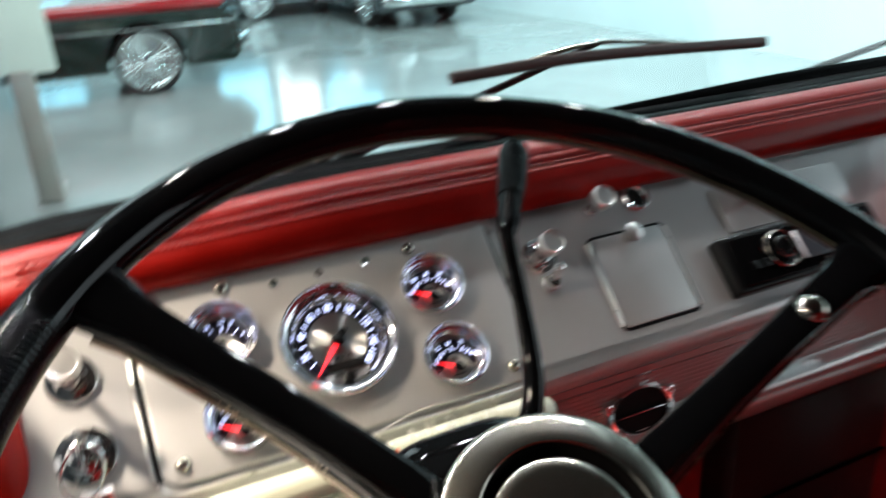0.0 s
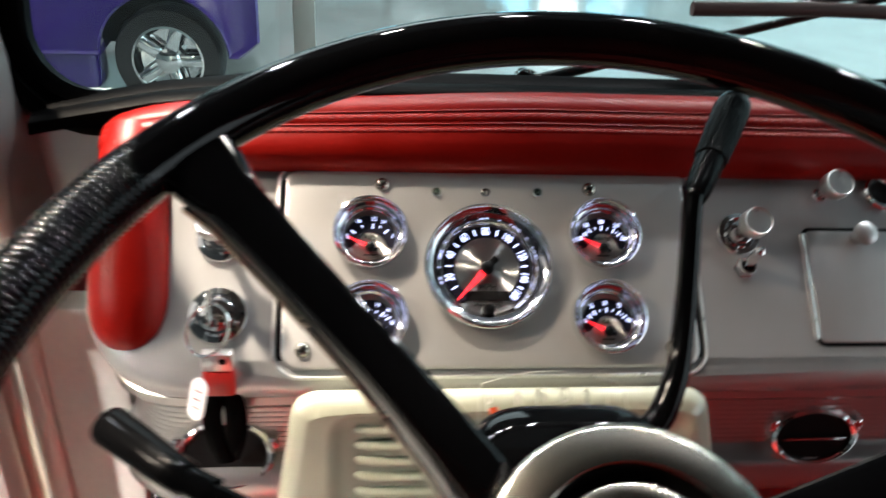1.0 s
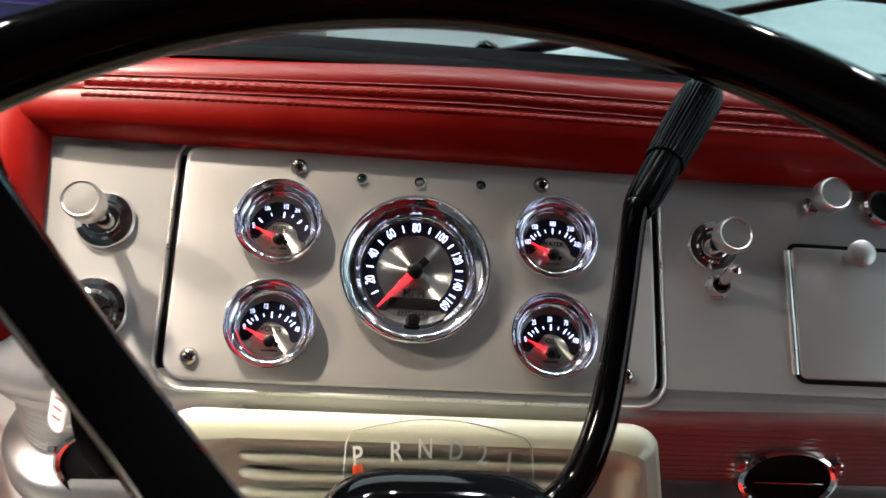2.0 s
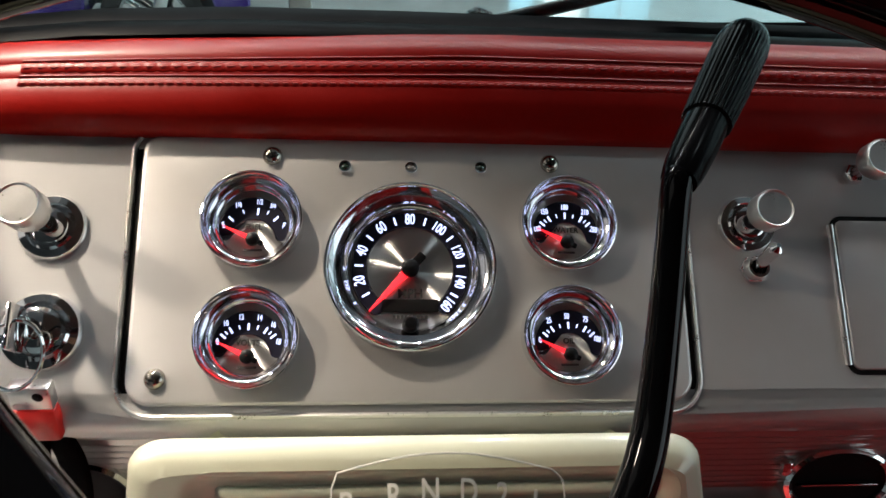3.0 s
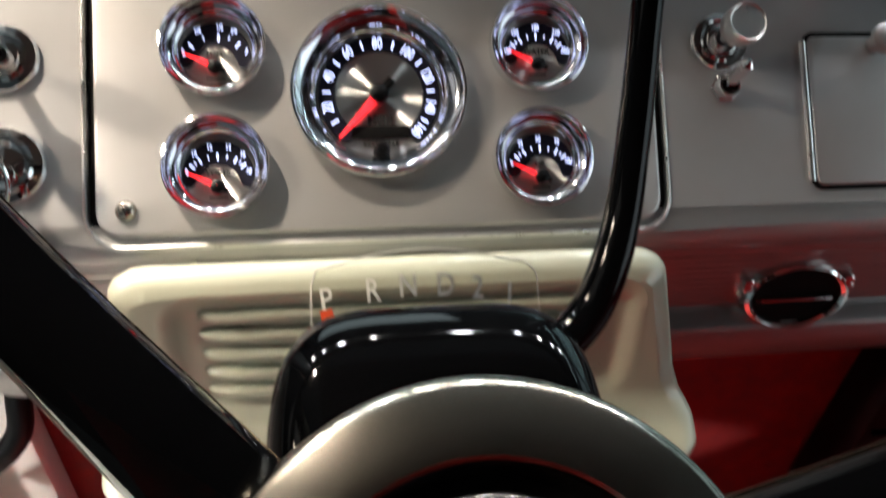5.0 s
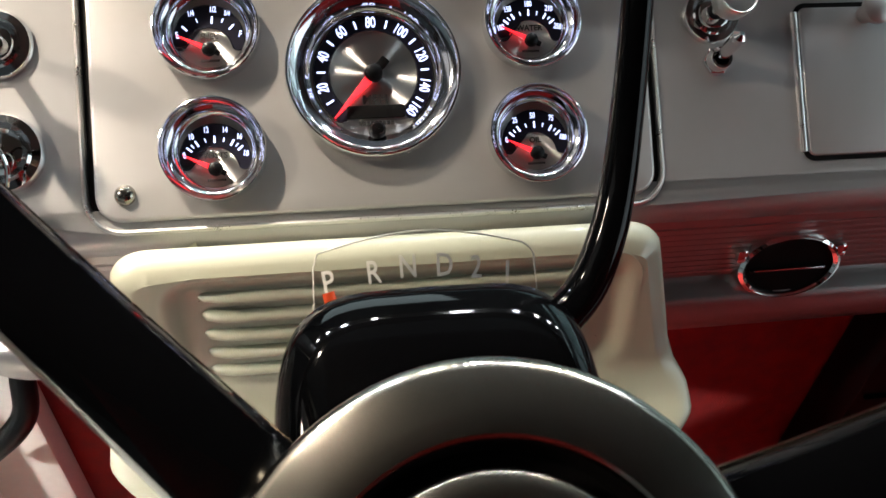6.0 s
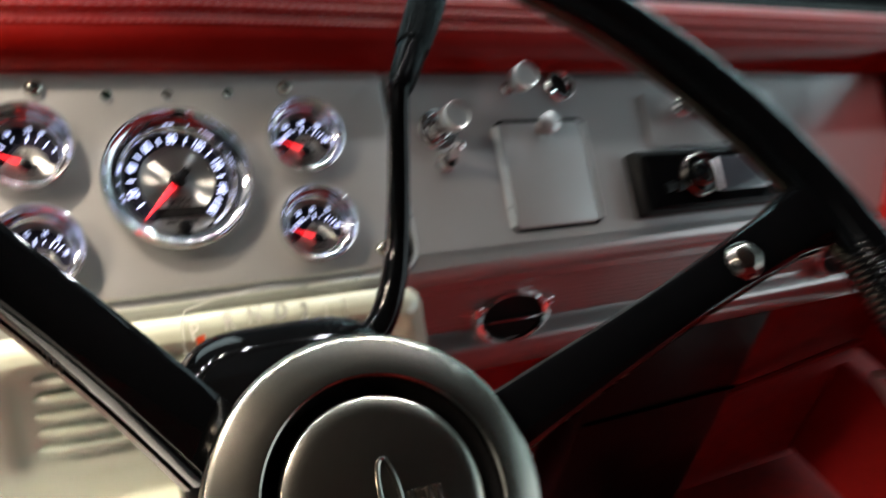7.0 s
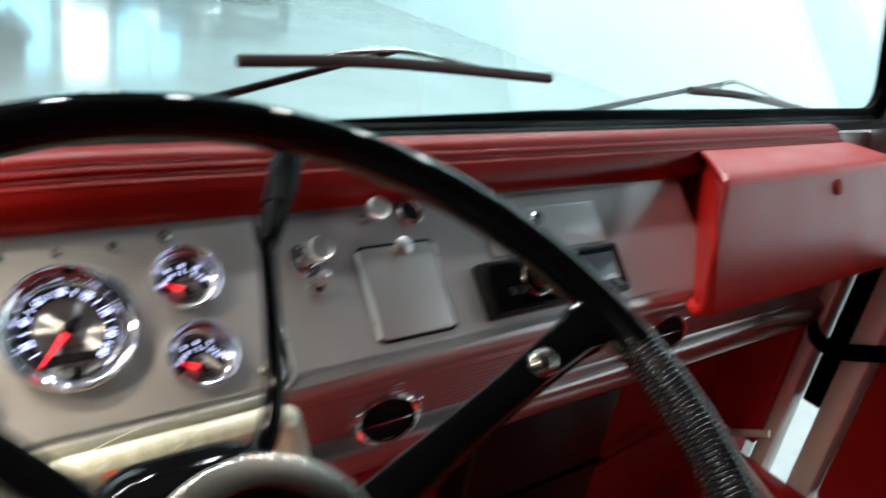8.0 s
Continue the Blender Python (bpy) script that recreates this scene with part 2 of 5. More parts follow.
def box(w, d, h, bevel=0.002, cx=0.0, cy=0.0, cz=0.0, seg=2):
    bm = bmesh.new()
    bmesh.ops.create_cube(bm, size=1)
    bmesh.ops.scale(bm, vec=(w, d, h), verts=bm.verts)
    if bevel > 0:
        bmesh.ops.bevel(bm, geom=bm.edges[:], offset=min(bevel, 0.45 * min(w, d, h)), segments=seg, profile=0.5, affect="EDGES")
    bmesh.ops.translate(bm, vec=(cx, cy, cz), verts=bm.verts)
    return bm


def smooth_path(points, steps=8):
    """A Catmull-Rom curve through the points."""
    p = [Vector(q) for q in points]
    p = [2 * p[0] - p[1]] + p + [2 * p[-1] - p[-2]]
    out = []
    for a, b, c, d in zip(p, p[1:], p[2:], p[3:]):
        for i in range(steps):
            t = i / steps
            out.append(0.5 * (2 * b + (c - a) * t + (2 * a - 5 * b + 4 * c - d) * t**2 + (3 * b - a - 3 * c + d) * t**3))
    return out + [p[-2]]


def tube(points, radius, n=14, flat=1.0, up=(0, 0, 1), cap=True, closed=False):
    """Sweeps a round or flattened section along points; radius: a number, or a function of 0..1."""
    pts = [Vector(p) for p in points]
    k = len(pts)
    loops, last = [], Vector(up)
    for i, p in enumerate(pts):
        if closed:
            t = (pts[(i + 1) % k] - pts[i - 1]).normalized()
        else:
            t = (pts[min(i + 1, k - 1)] - pts[max(i - 1, 0)]).normalized()
        side = t.cross(last)
        if side.length < 1e-6:
            side = t.orthogonal()
        side.normalize()
        last = side.cross(t).normalized()
        r = radius(i / (k - 1)) if callable(radius) else radius
        loops.append([p + side * (r * math.cos(2 * math.pi * j / n)) + last * (r * flat * math.sin(2 * math.pi * j / n)) for j in range(n)])
    if closed:
        loops.append(loops[0])
    bm = stack(loops, cap and not closed, cap and not closed)
    if closed:
        bmesh.ops.remove_doubles(bm, verts=bm.verts, dist=1e-6)
    return bm


def filled(bm, z, outer, holes):
    """Closes a flat ring of the mesh at height z, leaving holes open."""
    edges = []
    for loop in (outer, *holes):
        vs = [bm.verts.new((x, y, z)) for x, y in loop]
        edges += [bm.edges.new((vs[i - 1], vs[i])) for i in range(len(vs))]
    bmesh.ops.triangle_fill(bm, use_beauty=True, use_dissolve=False, edges=edges)
    bmesh.ops.remove_doubles(bm, verts=bm.verts, dist=1e-6)
    return bm


def rounded_in(w, h, r, seg, cx, cy, d):
    """The outline of rounded() moved inward by d."""
    return rounded(w - 2 * d, h - 2 * d, tuple(max(q - d, 0.0015) for q in r), seg, cx, cy)


def round_hole(x, y, r, n=48):
    return [(x + r * math.cos(2 * math.pi * i / n), y + r * math.sin(2 * math.pi * i / n)) for i in range(n)]


def joined(*bms):
    """One bmesh out of several."""
    out = bmesh.new()
    for b in bms:
        tmp = bpy.data.meshes.new("tmp")
        b.to_mesh(tmp)
        out.from_mesh(tmp)
        b.free()
        bpy.data.meshes.remove(tmp)
    return out


def moved(bm, m):
    bmesh.ops.transform(bm, matrix=m, verts=bm.verts)
    return bm


def words(text, size, mat, depth=0.0002, bold=0.0):
    """A flat mesh of raised characters, centred."""
    cu = bpy.data.curves.new("words", "FONT")
    cu.body, cu.size, cu.align_x, cu.align_y = text, size, "CENTER", "CENTER"
    cu.extrude, cu.offset, cu.resolution_u = depth, bold, 3
    ob = new("words", cu)
    bpy.context.view_layer.update()
    me = bpy.data.meshes.new_from_object(ob.evaluated_get(bpy.context.evaluated_depsgraph_get()))
    bpy.data.objects.remove(ob)
    me.materials.clear()
    me.materials.append(mat)
    return me


# The face of the dashboard leans back: u to the right, v up along it, w out of it.
FACE = pose(0, 0, 1.35, -45) @ pose(0, 0, 0, 90)


def on_face(u, v, w=0.0, turn=0.0):
    return FACE @ pose(u, v, w, 0, 0, turn)

# ---- the showroom ----
def setting(name, bm, mat, label, category, m=None, smooth=False):
    return tagged(part(name, bm, mat, None, "", m, smooth), label, category, "", "structure")


setting("ground", box(34, 34, 0.2, 0, 1, 4, -0.1), FLOOR, "polished pale grey concrete showroom floor", "floor")
setting("wall_east", box(0.2, 34, 5.4, 0, 7.1, 4, 2.7), WALL, "plain white showroom wall in bright cool light", "wall")
setting("wall_north", box(23.9, 0.2, 5.4, 0, -4.95, 17, 2.7), WALL, "plain white wall at the far end of the showroom", "wall")
setting("wall_west", box(0.2, 33.8, 5.4, 0, -16.9, 4, 2.7), WALL, "plain white showroom wall", "wall")
setting("wall_south", box(23.9, 0.2, 5.4, 0, -4.95, -12.9, 2.7), WALL, "plain white showroom wall behind the truck", "wall")
setting("ceiling", box(34, 34, 0.2, 0, 1, 4, 5.5), CEILING, "dark showroom ceiling", "ceiling")

WINDOW_SKY = glowing("window_daylight", (0.40, 0.80, 1.0), 3.2)
WINDOW_WHITE = glowing("window_white_light", (0.90, 0.97, 1.0), 6.0)


def lit_window(name, cx, cz, w, h, mat, panes):
    """A bright window on the far wall, in a frame, its panes side by side."""
    top = thing(name, pose(cx, 16.9, cz), "bright cyan daylight window in the far showroom wall", "window", kind="structure")
    bars = [box(w + 0.10, 0.08, 0.05, 0.01, cx, 16.87, cz + sz * (h / 2 + 0.025)) for sz in (-1, 1)]
    bars += [box(0.05, 0.08, h, 0.01, cx - w / 2 + w * i / panes, 16.87, cz) for i in range(panes + 1)]
    part("window_frame", joined(*bars), POST, top, "grey window frame")
    for i in range(panes):
        part("pane", box(w / panes - 0.05, 0.02, h, 0.004, cx - w / 2 + w * (i + 0.5) / panes, 16.885, cz), mat, top)
    return top


lit_window("window_1", 2.95, 1.75, 1.1, 2.3, WINDOW_SKY, 1)
lit_window("window_2", 4.15, 2.10, 0.9, 1.9, WINDOW_WHITE, 1)
lit_window("window_3", 5.45, 2.10, 1.4, 1.7, WINDOW_SKY, 2)
lit_window("window_4", -0.9, 1.60, 1.4, 0.9, WINDOW_SKY, 2)

# ---- the cab of the truck ----
GX0, GX1, GZ0, GZ1, GY = -0.337, 1.41, 1.407, 1.98, 0.094
LEAN_BACK = pose(0, GY, GZ0, 90 - 0.0) @ pose(0, 0, 0, -14, 0, 0)   # x right, y up the glass, z to the driver
glass_w, glass_h = GX1 - GX0, (GZ1 - GZ0) / math.cos(radians(14))
glass_mid = ((GX0 + GX1) / 2, glass_h / 2)


def dense(outline, step=0.15):
    """The same outline with long straight runs divided."""
    out = []
    for i, (x, y) in enumerate(outline):
        x1, y1 = outline[(i + 1) % len(outline)]
        n = max(1, int(math.hypot(x1 - x, y1 - y) / step))
        out += [(x + (x1 - x) * k / n, y + (y1 - y) * k / n) for k in range(n)]
    return out


def glass_rise(x):
    """How far the glass's lower edge is bent up to fit the camera's view."""
    return 0.0070 * smooth_step(-0.25, 0.05, x) + 0.0020 * smooth_step(0.05, 0.3, x)


def smooth_step(a, b, x):
    t = min(1.0, max(0.0, (x - a) / (b - a)))
    return t * t * (3 - 2 * t)


def windscreen():
    top = thing("windscreen", LEAN_BACK, "clear curved-corner windscreen in a black rubber gasket", "windscreen", kind="structure")
    # the lower edge is also tilted along x to fit the camera's view
    outline = [(x, y + 0.024 * (min(1.0, max(0.0, (x - GX0) / 0.9)) - 0.75) * (1 if y < 0.3 else 0) + (glass_rise(x) if y < 0.3 else 0)) for x, y in dense(rounded(glass_w, glass_h, 0.05, 8, *glass_mid), 0.06)]
    pane = part("pane", slab(shrink(outline, -0.006), -0.003, 0.002, 0.0005), GLASS, top, "", LEAN_BACK)
    pane.visible_shadow = False
    loops = []
    for off, z in ((0.0, 0.0025), (0.0, 0.006), (-0.004, 0.010), (-0.011, 0.0115), (-0.013, 0.009), (-0.017, 0.0085), (-0.020, 0.013), (-0.028, 0.0135), (-0.034, 0.008), (-0.036, -0.004), (-0.030, -0.012), (-0.006, -0.012), (0.0, -0.006), (0.0, 0.0025)):
        loops.append([(x, y, z) for x, y in shrink(outline, off)])
    part("gasket", stack(loops, False, False), COWL, top, "black ribbed rubber gasket", LEAN_BACK)
    return top


windscreen()

# black crash strip between the pad and the glass
strip = [(0.046, 1.400), (0.047, 1.4085), (0.052, 1.4115), (0.062, 1.4125), (0.068, 1.4095), (0.074, 1.4125), (0.086, 1.4135), (0.086, 1.395)]
tagged(part("cowl_strip", stack([[(x, y, z - drop) for y, z in strip] for x, drop in ((-0.33, 0.030), (-0.29, 0.022), (-0.24, 0.012), (-0.18, 0.005), (-0.1, 0.001), (0.0, 0.0), (1.36, 0.0))]), COWL), "black rubber strip along the foot of the windscreen", "trim", "", "structure")


def silver_panel(name, bm, label, mat=None):
    return setting(name, bm, mat or GREY_TRIM, label, "cab wall", smooth=True)


# left pillar, door and kick panel
pillar = smooth_path([(-0.362, 0.085, 1.235), (-0.376, 0.075, 1.38), (-0.388, 0.012, 1.62), (-0.400, -0.085, 2.0)])
silver_panel("pillar_left", tube(pillar, 0.031, 20, 1.6, (0, 1, 0)), "beige-grey painted windscreen pillar of the cab", SILVER)
pillar_r = [Vector((2 * 0.5365 - p.x, p.y, p.z)) for p in pillar]
silver_panel("pillar_right", tube(pillar_r, 0.034, 20, 1.6, (0, 1, 0)), "grey painted windscreen pillar of the cab", SILVER)
silver_panel("kick_panel", joined(box(0.075, 0.03, 0.63, 0.006, -0.3135, 0.020, 0.932), box(0.02, 0.034, 0.63, 0.006, -0.346, 0.016, 0.932)), "off-white side panel below the dashboard", WHITE_TRIM)
silver_panel("door_jamb", joined(box(0.05, 0.035, 0.65, 0.010, -0.388, -0.025, 0.925), box(0.035, 0.016, 0.65, 0.006, -0.378, 0.004, 0.925), box(0.07, 0.10, 0.012, 0.004, -0.365, 0.01, 1.252)), "grey painted door jamb with a folded edge", GREY_TRIM)
for x, y, z in ((-0.300, 0.004, 1.125), (-0.330, 0.004, 0.93)):
    bolt = thing("panel_screw", pose(x, y, z, 90), "small round steel screw in the side panel", "screw", "side panel screws")
    part("head", lathe([(0.0001, 0.0030), (0.0026, 0.0026), (0.0044, 0.0014), (0.0048, 0.0)], 18), CHROME, bolt, "", pose(x, y, z, 90))
door = setting("door_left", joined(box(0.85, 0.05, 0.80, 0.015, -0.425, 0, 1.05), box(0.80, 0.02, 0.50, 0.008, -0.42, -0.03, 1.05)), WHITE_TRIM, "open driver's door with a pale painted inner panel", "door", pose(-0.445, 0.0, 0.0, 0, 0, 14), True)
part("hinge", lathe([(0.0001, 0.03), (0.009, 0.03), (0.010, 0.027), (0.010, -0.027), (0.009, -0.03), (0.0001, -0.03)], 20), STEEL, door, "dark steel hinge knuckle", pose(-0.43, -0.012, 1.225))
part("hinge_leaf", box(0.05, 0.006, 0.05, 0.002, -0.412, -0.006, 1.225), STEEL, door, "dark steel hinge leaf")
# floor, firewall, back and roof
setting("cab_floor", box(1.56, 1.36, 0.03, 0, 0.52, -0.57, 0.60), RED_CARPET, "red carpet on the cab floor", "floor")
setting("cab_base", box(1.50, 1.34, 0.584, 0.02, 0.52, -0.57, 0.2925), LINING, "plain dark base of the cab standing on the floor", "cab base")
setting("firewall", box(1.645, 0.03, 0.74, 0, 0.4775, 0.055, 0.87), RED_CARPET, "red carpeted front wall of the cab below the dashboard", "wall")
# back and roof are unseen, added solid to cut off lamps and bright reflections
setting("cab_back", box(1.66, 0.04, 1.46, 0.004, 0.53, -1.25, 1.30), RED_MATT, "plain unseen red wall closing the back of the cab", "wall")
setting("cab_roof", box(1.66, 1.22, 0.03, 0.005, 0.53, -0.69, 2.04), LINING, "plain unseen dark roof closing the cab", "ceiling")
setting("cab_front", box(1.9, 0.05, 0.9, 0.01, 0.53, 0.115, 0.93), SILVER, "silver painted outer front panel under the windscreen", "cab wall")
# passenger side: jamb posts, red door panel
setting("jamb_right", joined(box(0.05, 0.030, 0.62, 0.010, 1.13, -0.068, 0.96), box(0.055, 0.045, 0.62, 0.014, 1.13, -0.148, 0.96)), GREY_TRIM, "silver painted door jamb with two posts", "cab wall", smooth=True)
# made-up black block that stands in for the dark between the posts
setting("door_seal", box(0.030, 0.036, 0.30, 0.006, 1.148, -0.1040, 1.12), RUBBER, "black block added to darken the gap between the jamb posts", "trim", smooth=True)
setting("door_right", joined(box(0.05, 0.87, 0.42, 0.012, 1.140, -0.608, 1.04), box(0.07, 0.87, 0.04, 0.015, 1.140, -0.608, 1.27)), RED_MATT, "red vinyl passenger door panel", "door", smooth=True)
setting("sill_right", box(0.05, 0.26, 0.03, 0.008, 1.105, -0.17, 0.80), GREY_TRIM, "grey painted door sill", "cab wall", smooth=True)
setting("side_panel", joined(box(0.03, 0.16, 0.30, 0.004, 1.10, 0.02, 1.02), box(0.03, 0.5, 0.2, 0.004, 1.08, -0.14, 0.74)), RED_MATT, "red side panel beside the passenger footwell", "cab wall", smooth=True)

setting("sill_trim", tube(smooth_path([(1.062, -0.175, 0.800), (1.062, -0.090, 0.835), (1.062, -0.022, 0.862), (1.064, -0.020, 0.872), (1.066, -0.050, 0.893), (1.072, -0.085, 0.915)], 5), 0.0065, 10, 0.6, (1, 0, 0)), GREY_TRIM, "grey painted trim edging the passenger footwell", "trim", smooth=True)

# ---- dashboard ----
DU0, DU1, DV0, DV1 = -0.277, 0.738, -0.143, 0.030
dash = thing("dashboard", FACE, "silver metallic painted steel dashboard with a rolled lower edge", "dashboard")
def dash_ring(d):
    return rounded_in(DU1 - DU0, DV1 - DV0, (0.004, 0.03, 0.072, 0.008), 8, (DU0 + DU1) / 2, (DV0 + DV1) / 2, d)


loops = []
for off, w in ((0.016, -0.030), (0.004, -0.026), (0.0, -0.018), (0.002, -0.009), (0.006, -0.004), (0.010, -0.0014), (0.014, -0.0003), (0.017, 0.0), (0.022, 0.0)):
    loops.append([(x, y, w) for x, y in dash_ring(off)])
PU0, PU1, PV0, PV1 = -0.1425, 0.149, -0.1275, 0.0155
out = rounded(PU1 - PU0, PV1 - PV0, (0.004, 0.010, 0.013, 0.013), 8, (PU0 + PU1) / 2, (PV0 + PV1) / 2)
lip = stack([[(x, y, w) for x, y in shrink(out, off)] for off, w in ((-0.0066, 0.0), (-0.0058, 0.0012), (-0.0050, 0.0016), (-0.0042, 0.0012), (-0.0037, 0.0), (-0.0035, -0.006))], False, False)
part("rolled_edge", stack(loops, False, False), SILVER, dash, "rounded rolled edge", FACE)
part("face", stack([[(x, y, 0.0) for x, y in loop] for loop in (dash_ring(0.022), shrink(out, -0.0066))], False, False), SILVER, dash, "flat silver face", FACE, False)
# brighter metal than the painted face, to put a highlight on the lip
part("raised_lip", lip, KNOB, dash, "raised lip round the instrument plate", FACE)


# the section of the padded top in y and z
PAD_SECTION = [(0.030, 1.345), (0.013, 1.3575), (0.0075, 1.3625), (0.0045, 1.369), (0.0055, 1.377), (0.0092, 1.3853), (0.0145, 1.3912), (0.0180, 1.3944), (0.0196, 1.3957), (0.0204, 1.3955), (0.0212, 1.3972), (0.0245, 1.4004), (0.0282, 1.4034), (0.0289, 1.4032), (0.0298, 1.4051), (0.034, 1.4083), (0.040, 1.4106), (0.048, 1.4115), (0.055, 1.4100), (0.060, 1.405), (0.060, 1.345)]


def sag(x):
    """How far the padded top falls away towards the driver's end."""
    return 0.045 * max(0.0, 0.03 - x) + 0.012 * max(0.0, -0.16 - x)


def dash_pad():
    top = thing("dash_pad", pose(0.4, 0.03, 1.36), "red leather padded dashboard top with stitched seams", "dash pad")
    cy, cz = 0.034, 1.374
    loops = []
    xs = [(-0.275, 0.30), (-0.2735, 0.45), (-0.269, 0.60), (-0.261, 0.74), (-0.251, 0.85), (-0.238, 0.925), (-0.222, 0.97)] + [(-0.20 + 0.05 * i, 0.99 if i == 0 else 1.0) for i in range(28)]
    for x, k in xs:
        loops.append([(x, cy + (y - cy) * k, cz + (z - cz) * k - (1 - k) * 0.004) for y, z in PAD_SECTION])
    for loop in loops:
        for i, (x, y, z) in enumerate(loop):
            if y > 0.004:
                loop[i] = (x, y, z - sag(x) * min(1.0, max(0.0, (z - 1.372) / 0.035)))
    part("cover", stack(loops), RED, top)
    def seam_line(y, z, step):
        n = int(1.34 / step)
        return [(-0.205 + step * k, y, z - sag(-0.205 + step * k) * min(1.0, (z - 1.372) / 0.035)) for k in range(n)]
    # puckered welts along the two seams, with a thread that dips into each pucker
    for y, z, r, flat, pitch in ((0.0250, 1.4004, 0.0036, 0.36, 0.0070), (0.0168, 1.3930, 0.0022, 0.34, 0.0050)):
        step = pitch / 6
        count = int(1.34 / step)
        part("welt", tube(seam_line(y, z, step), lambda t, r=r, c=count: r * (0.80 + 0.20 * abs(math.sin(math.pi * t * (c - 1) / 6)) ** 0.5), 12, flat, (0, -0.66, 0.75)), RED, top, "puckered leather welt")
        bm = bmesh.new()
        for k in range(int(1.33 / pitch)):
            x = -0.205 + pitch * k
            d = moved(box(pitch * 0.62, 0.0009, 0.0007, 0.0003, 0, 0, 0, 1), pose(x + pitch * 0.5, y - 0.0010, z + r * flat * 0.82 - sag(x) * min(1.0, (z - 1.372) / 0.035), 42, 0, 14))
            me = bpy.data.meshes.new("tmp")
            d.to_mesh(me)
            bm.from_mesh(me)
            d.free()
            bpy.data.meshes.remove(me)
        part("stitching", bm, STITCH, top, "row of red stitches", smooth=False)
    for y, z in ((0.0206, 1.3966), (0.0291, 1.4043)):
        part("piping", tube(seam_line(y, z, 0.02), 0.0008, 8), RED, top)
    side = smooth_path([FACE @ Vector(q) for q in ((-0.2490, 0.042, -0.016), (-0.2485, 0.020, -0.010), (-0.2470, -0.030, -0.006), (-0.2440, -0.080, -0.006), (-0.2405, -0.114, -0.010))], 7)
    def swell(t):
        return 0.0272 * (1.0 if t < 0.72 else math.sqrt(max(0.02, 1 - ((t - 0.72) / 0.29) ** 2)))
    part("end_bolster", tube(side, swell, 26, 0.92, (0, -0.7, 0.7)), RED, top, "rounded red leather bolster")
    for du, dw in ((-0.0085, 0.0232), (-0.0125, 0.0212)):
        part("piping", tube([p + FACE.to_3x3() @ Vector((du, 0, dw)) for p in side[3:-9]], 0.0011, 8), RED, top)
    seam = bmesh.new()
    run = [p + FACE.to_3x3() @ Vector((-0.0105, 0, 0.0236)) for p in smooth_path(side[3:-9], 4)]
    gone = 0.0
    for p, q in zip(run, run[1:]):
        gone += (q - p).length
        if gone > 0.0052:
            gone = 0.0
            d = moved(box(0.0012, 0.0036, 0.0010, 0.0003, 0, 0, 0, 1), Matrix.Translation(p) @ FACE.to_3x3().to_4x4())
            me = bpy.data.meshes.new("tmp")
            d.to_mesh(me)
            seam.from_mesh(me)
            d.free()
            bpy.data.meshes.remove(me)
    part("stitching", seam, STITCH, top, "row of red stitches", smooth=False)
    return top


dash_pad()

# instrument insert
insert = thing("instrument_panel", FACE, "satin silver instrument plate with rounded corners screwed to the dashboard", "instrument panel")
# shallow near-black floor paints the shade in the gap round the plate
part("shadow_gap", filled(stack([[(x, y, w) for x, y in shrink(out, off)] for off, w in ((-0.0034, -0.006), (-0.0034, -0.0014))], False, False), -0.0014, shrink(out, -0.0034), [shrink(out, 0.003)]), DARK, insert, "dark sheet for the shaded gap round the plate", FACE)
GAUGES = ((-0.0005, -0.0567, 0.0455), (-0.0830, -0.0327, 0.0264), (0.0845, -0.0325, 0.0264), (-0.0832, -0.0938, 0.0264), (0.0834, -0.0931, 0.0264))
edge = [(0.0, -0.006), (0.0, 0.0008), (0.0003, 0.0019), (0.0011, 0.0027), (0.0022, 0.0030)]
part("plate", filled(stack([[(x, y, w) for x, y in shrink(out, off)] for off, w in edge], False, False), 0.0030, shrink(out, 0.0022), [round_hole(u, v, r * 0.95) for u, v, r in GAUGES]), PLATE, insert, "", FACE, flat=True)


def screw(u, v, w=0.0030):
    top = thing("screw", on_face(u, v, w), "small chrome cross-head screw in the instrument plate", "screw", "plate screws")
    m = on_face(u, v, w, 20)
    part("head", lathe([(0.0001, 0.0036), (0.0022, 0.0034), (0.0040, 0.0024), (0.0050, 0.0010), (0.0053, 0.0)], 20), STEEL, top, "", m)
    part("slot", joined(box(0.0048, 0.0009, 0.0004, 0, 0, 0, 0.0036), box(0.0009, 0.0048, 0.0004, 0, 0, 0, 0.0036)), DARK, top, "", m, False)
    return top


for u, v in ((-0.0745, 0.0045), (0.0772, 0.0030), (-0.1277, -0.1142), (0.1287, -0.1142)):
    screw(u, v)


def indicator(u, v, mat, label):
    top = thing("indicator_lamp", on_face(u, v, 0.0030), label, "indicator lamp", "indicator lamps")
    m = on_face(u, v, 0.0030)
    part("bezel", lathe([(0.0024, 0.0), (0.0034, 0.0), (0.0036, 0.0008), (0.0032, 0.0016), (0.0025, 0.0014), (0.0024, 0.0)], 20), CHROME, top, "", m)
    part("lens", lathe([(0.0001, 0.0014), (0.0016, 0.0011), (0.0024, 0.0002)], 16), mat, top, "", m)


indicator(-0.0357, -0.0010, GREEN_LED, "small unlit green indicator lamp with a chrome rim")
indicator(0.0, -0.0010, CLEAR_LED, "small unlit clear indicator lamp with a chrome rim")
indicator(0.0382, -0.0004, GREEN_LED, "small unlit dark indicator lamp with a chrome rim")


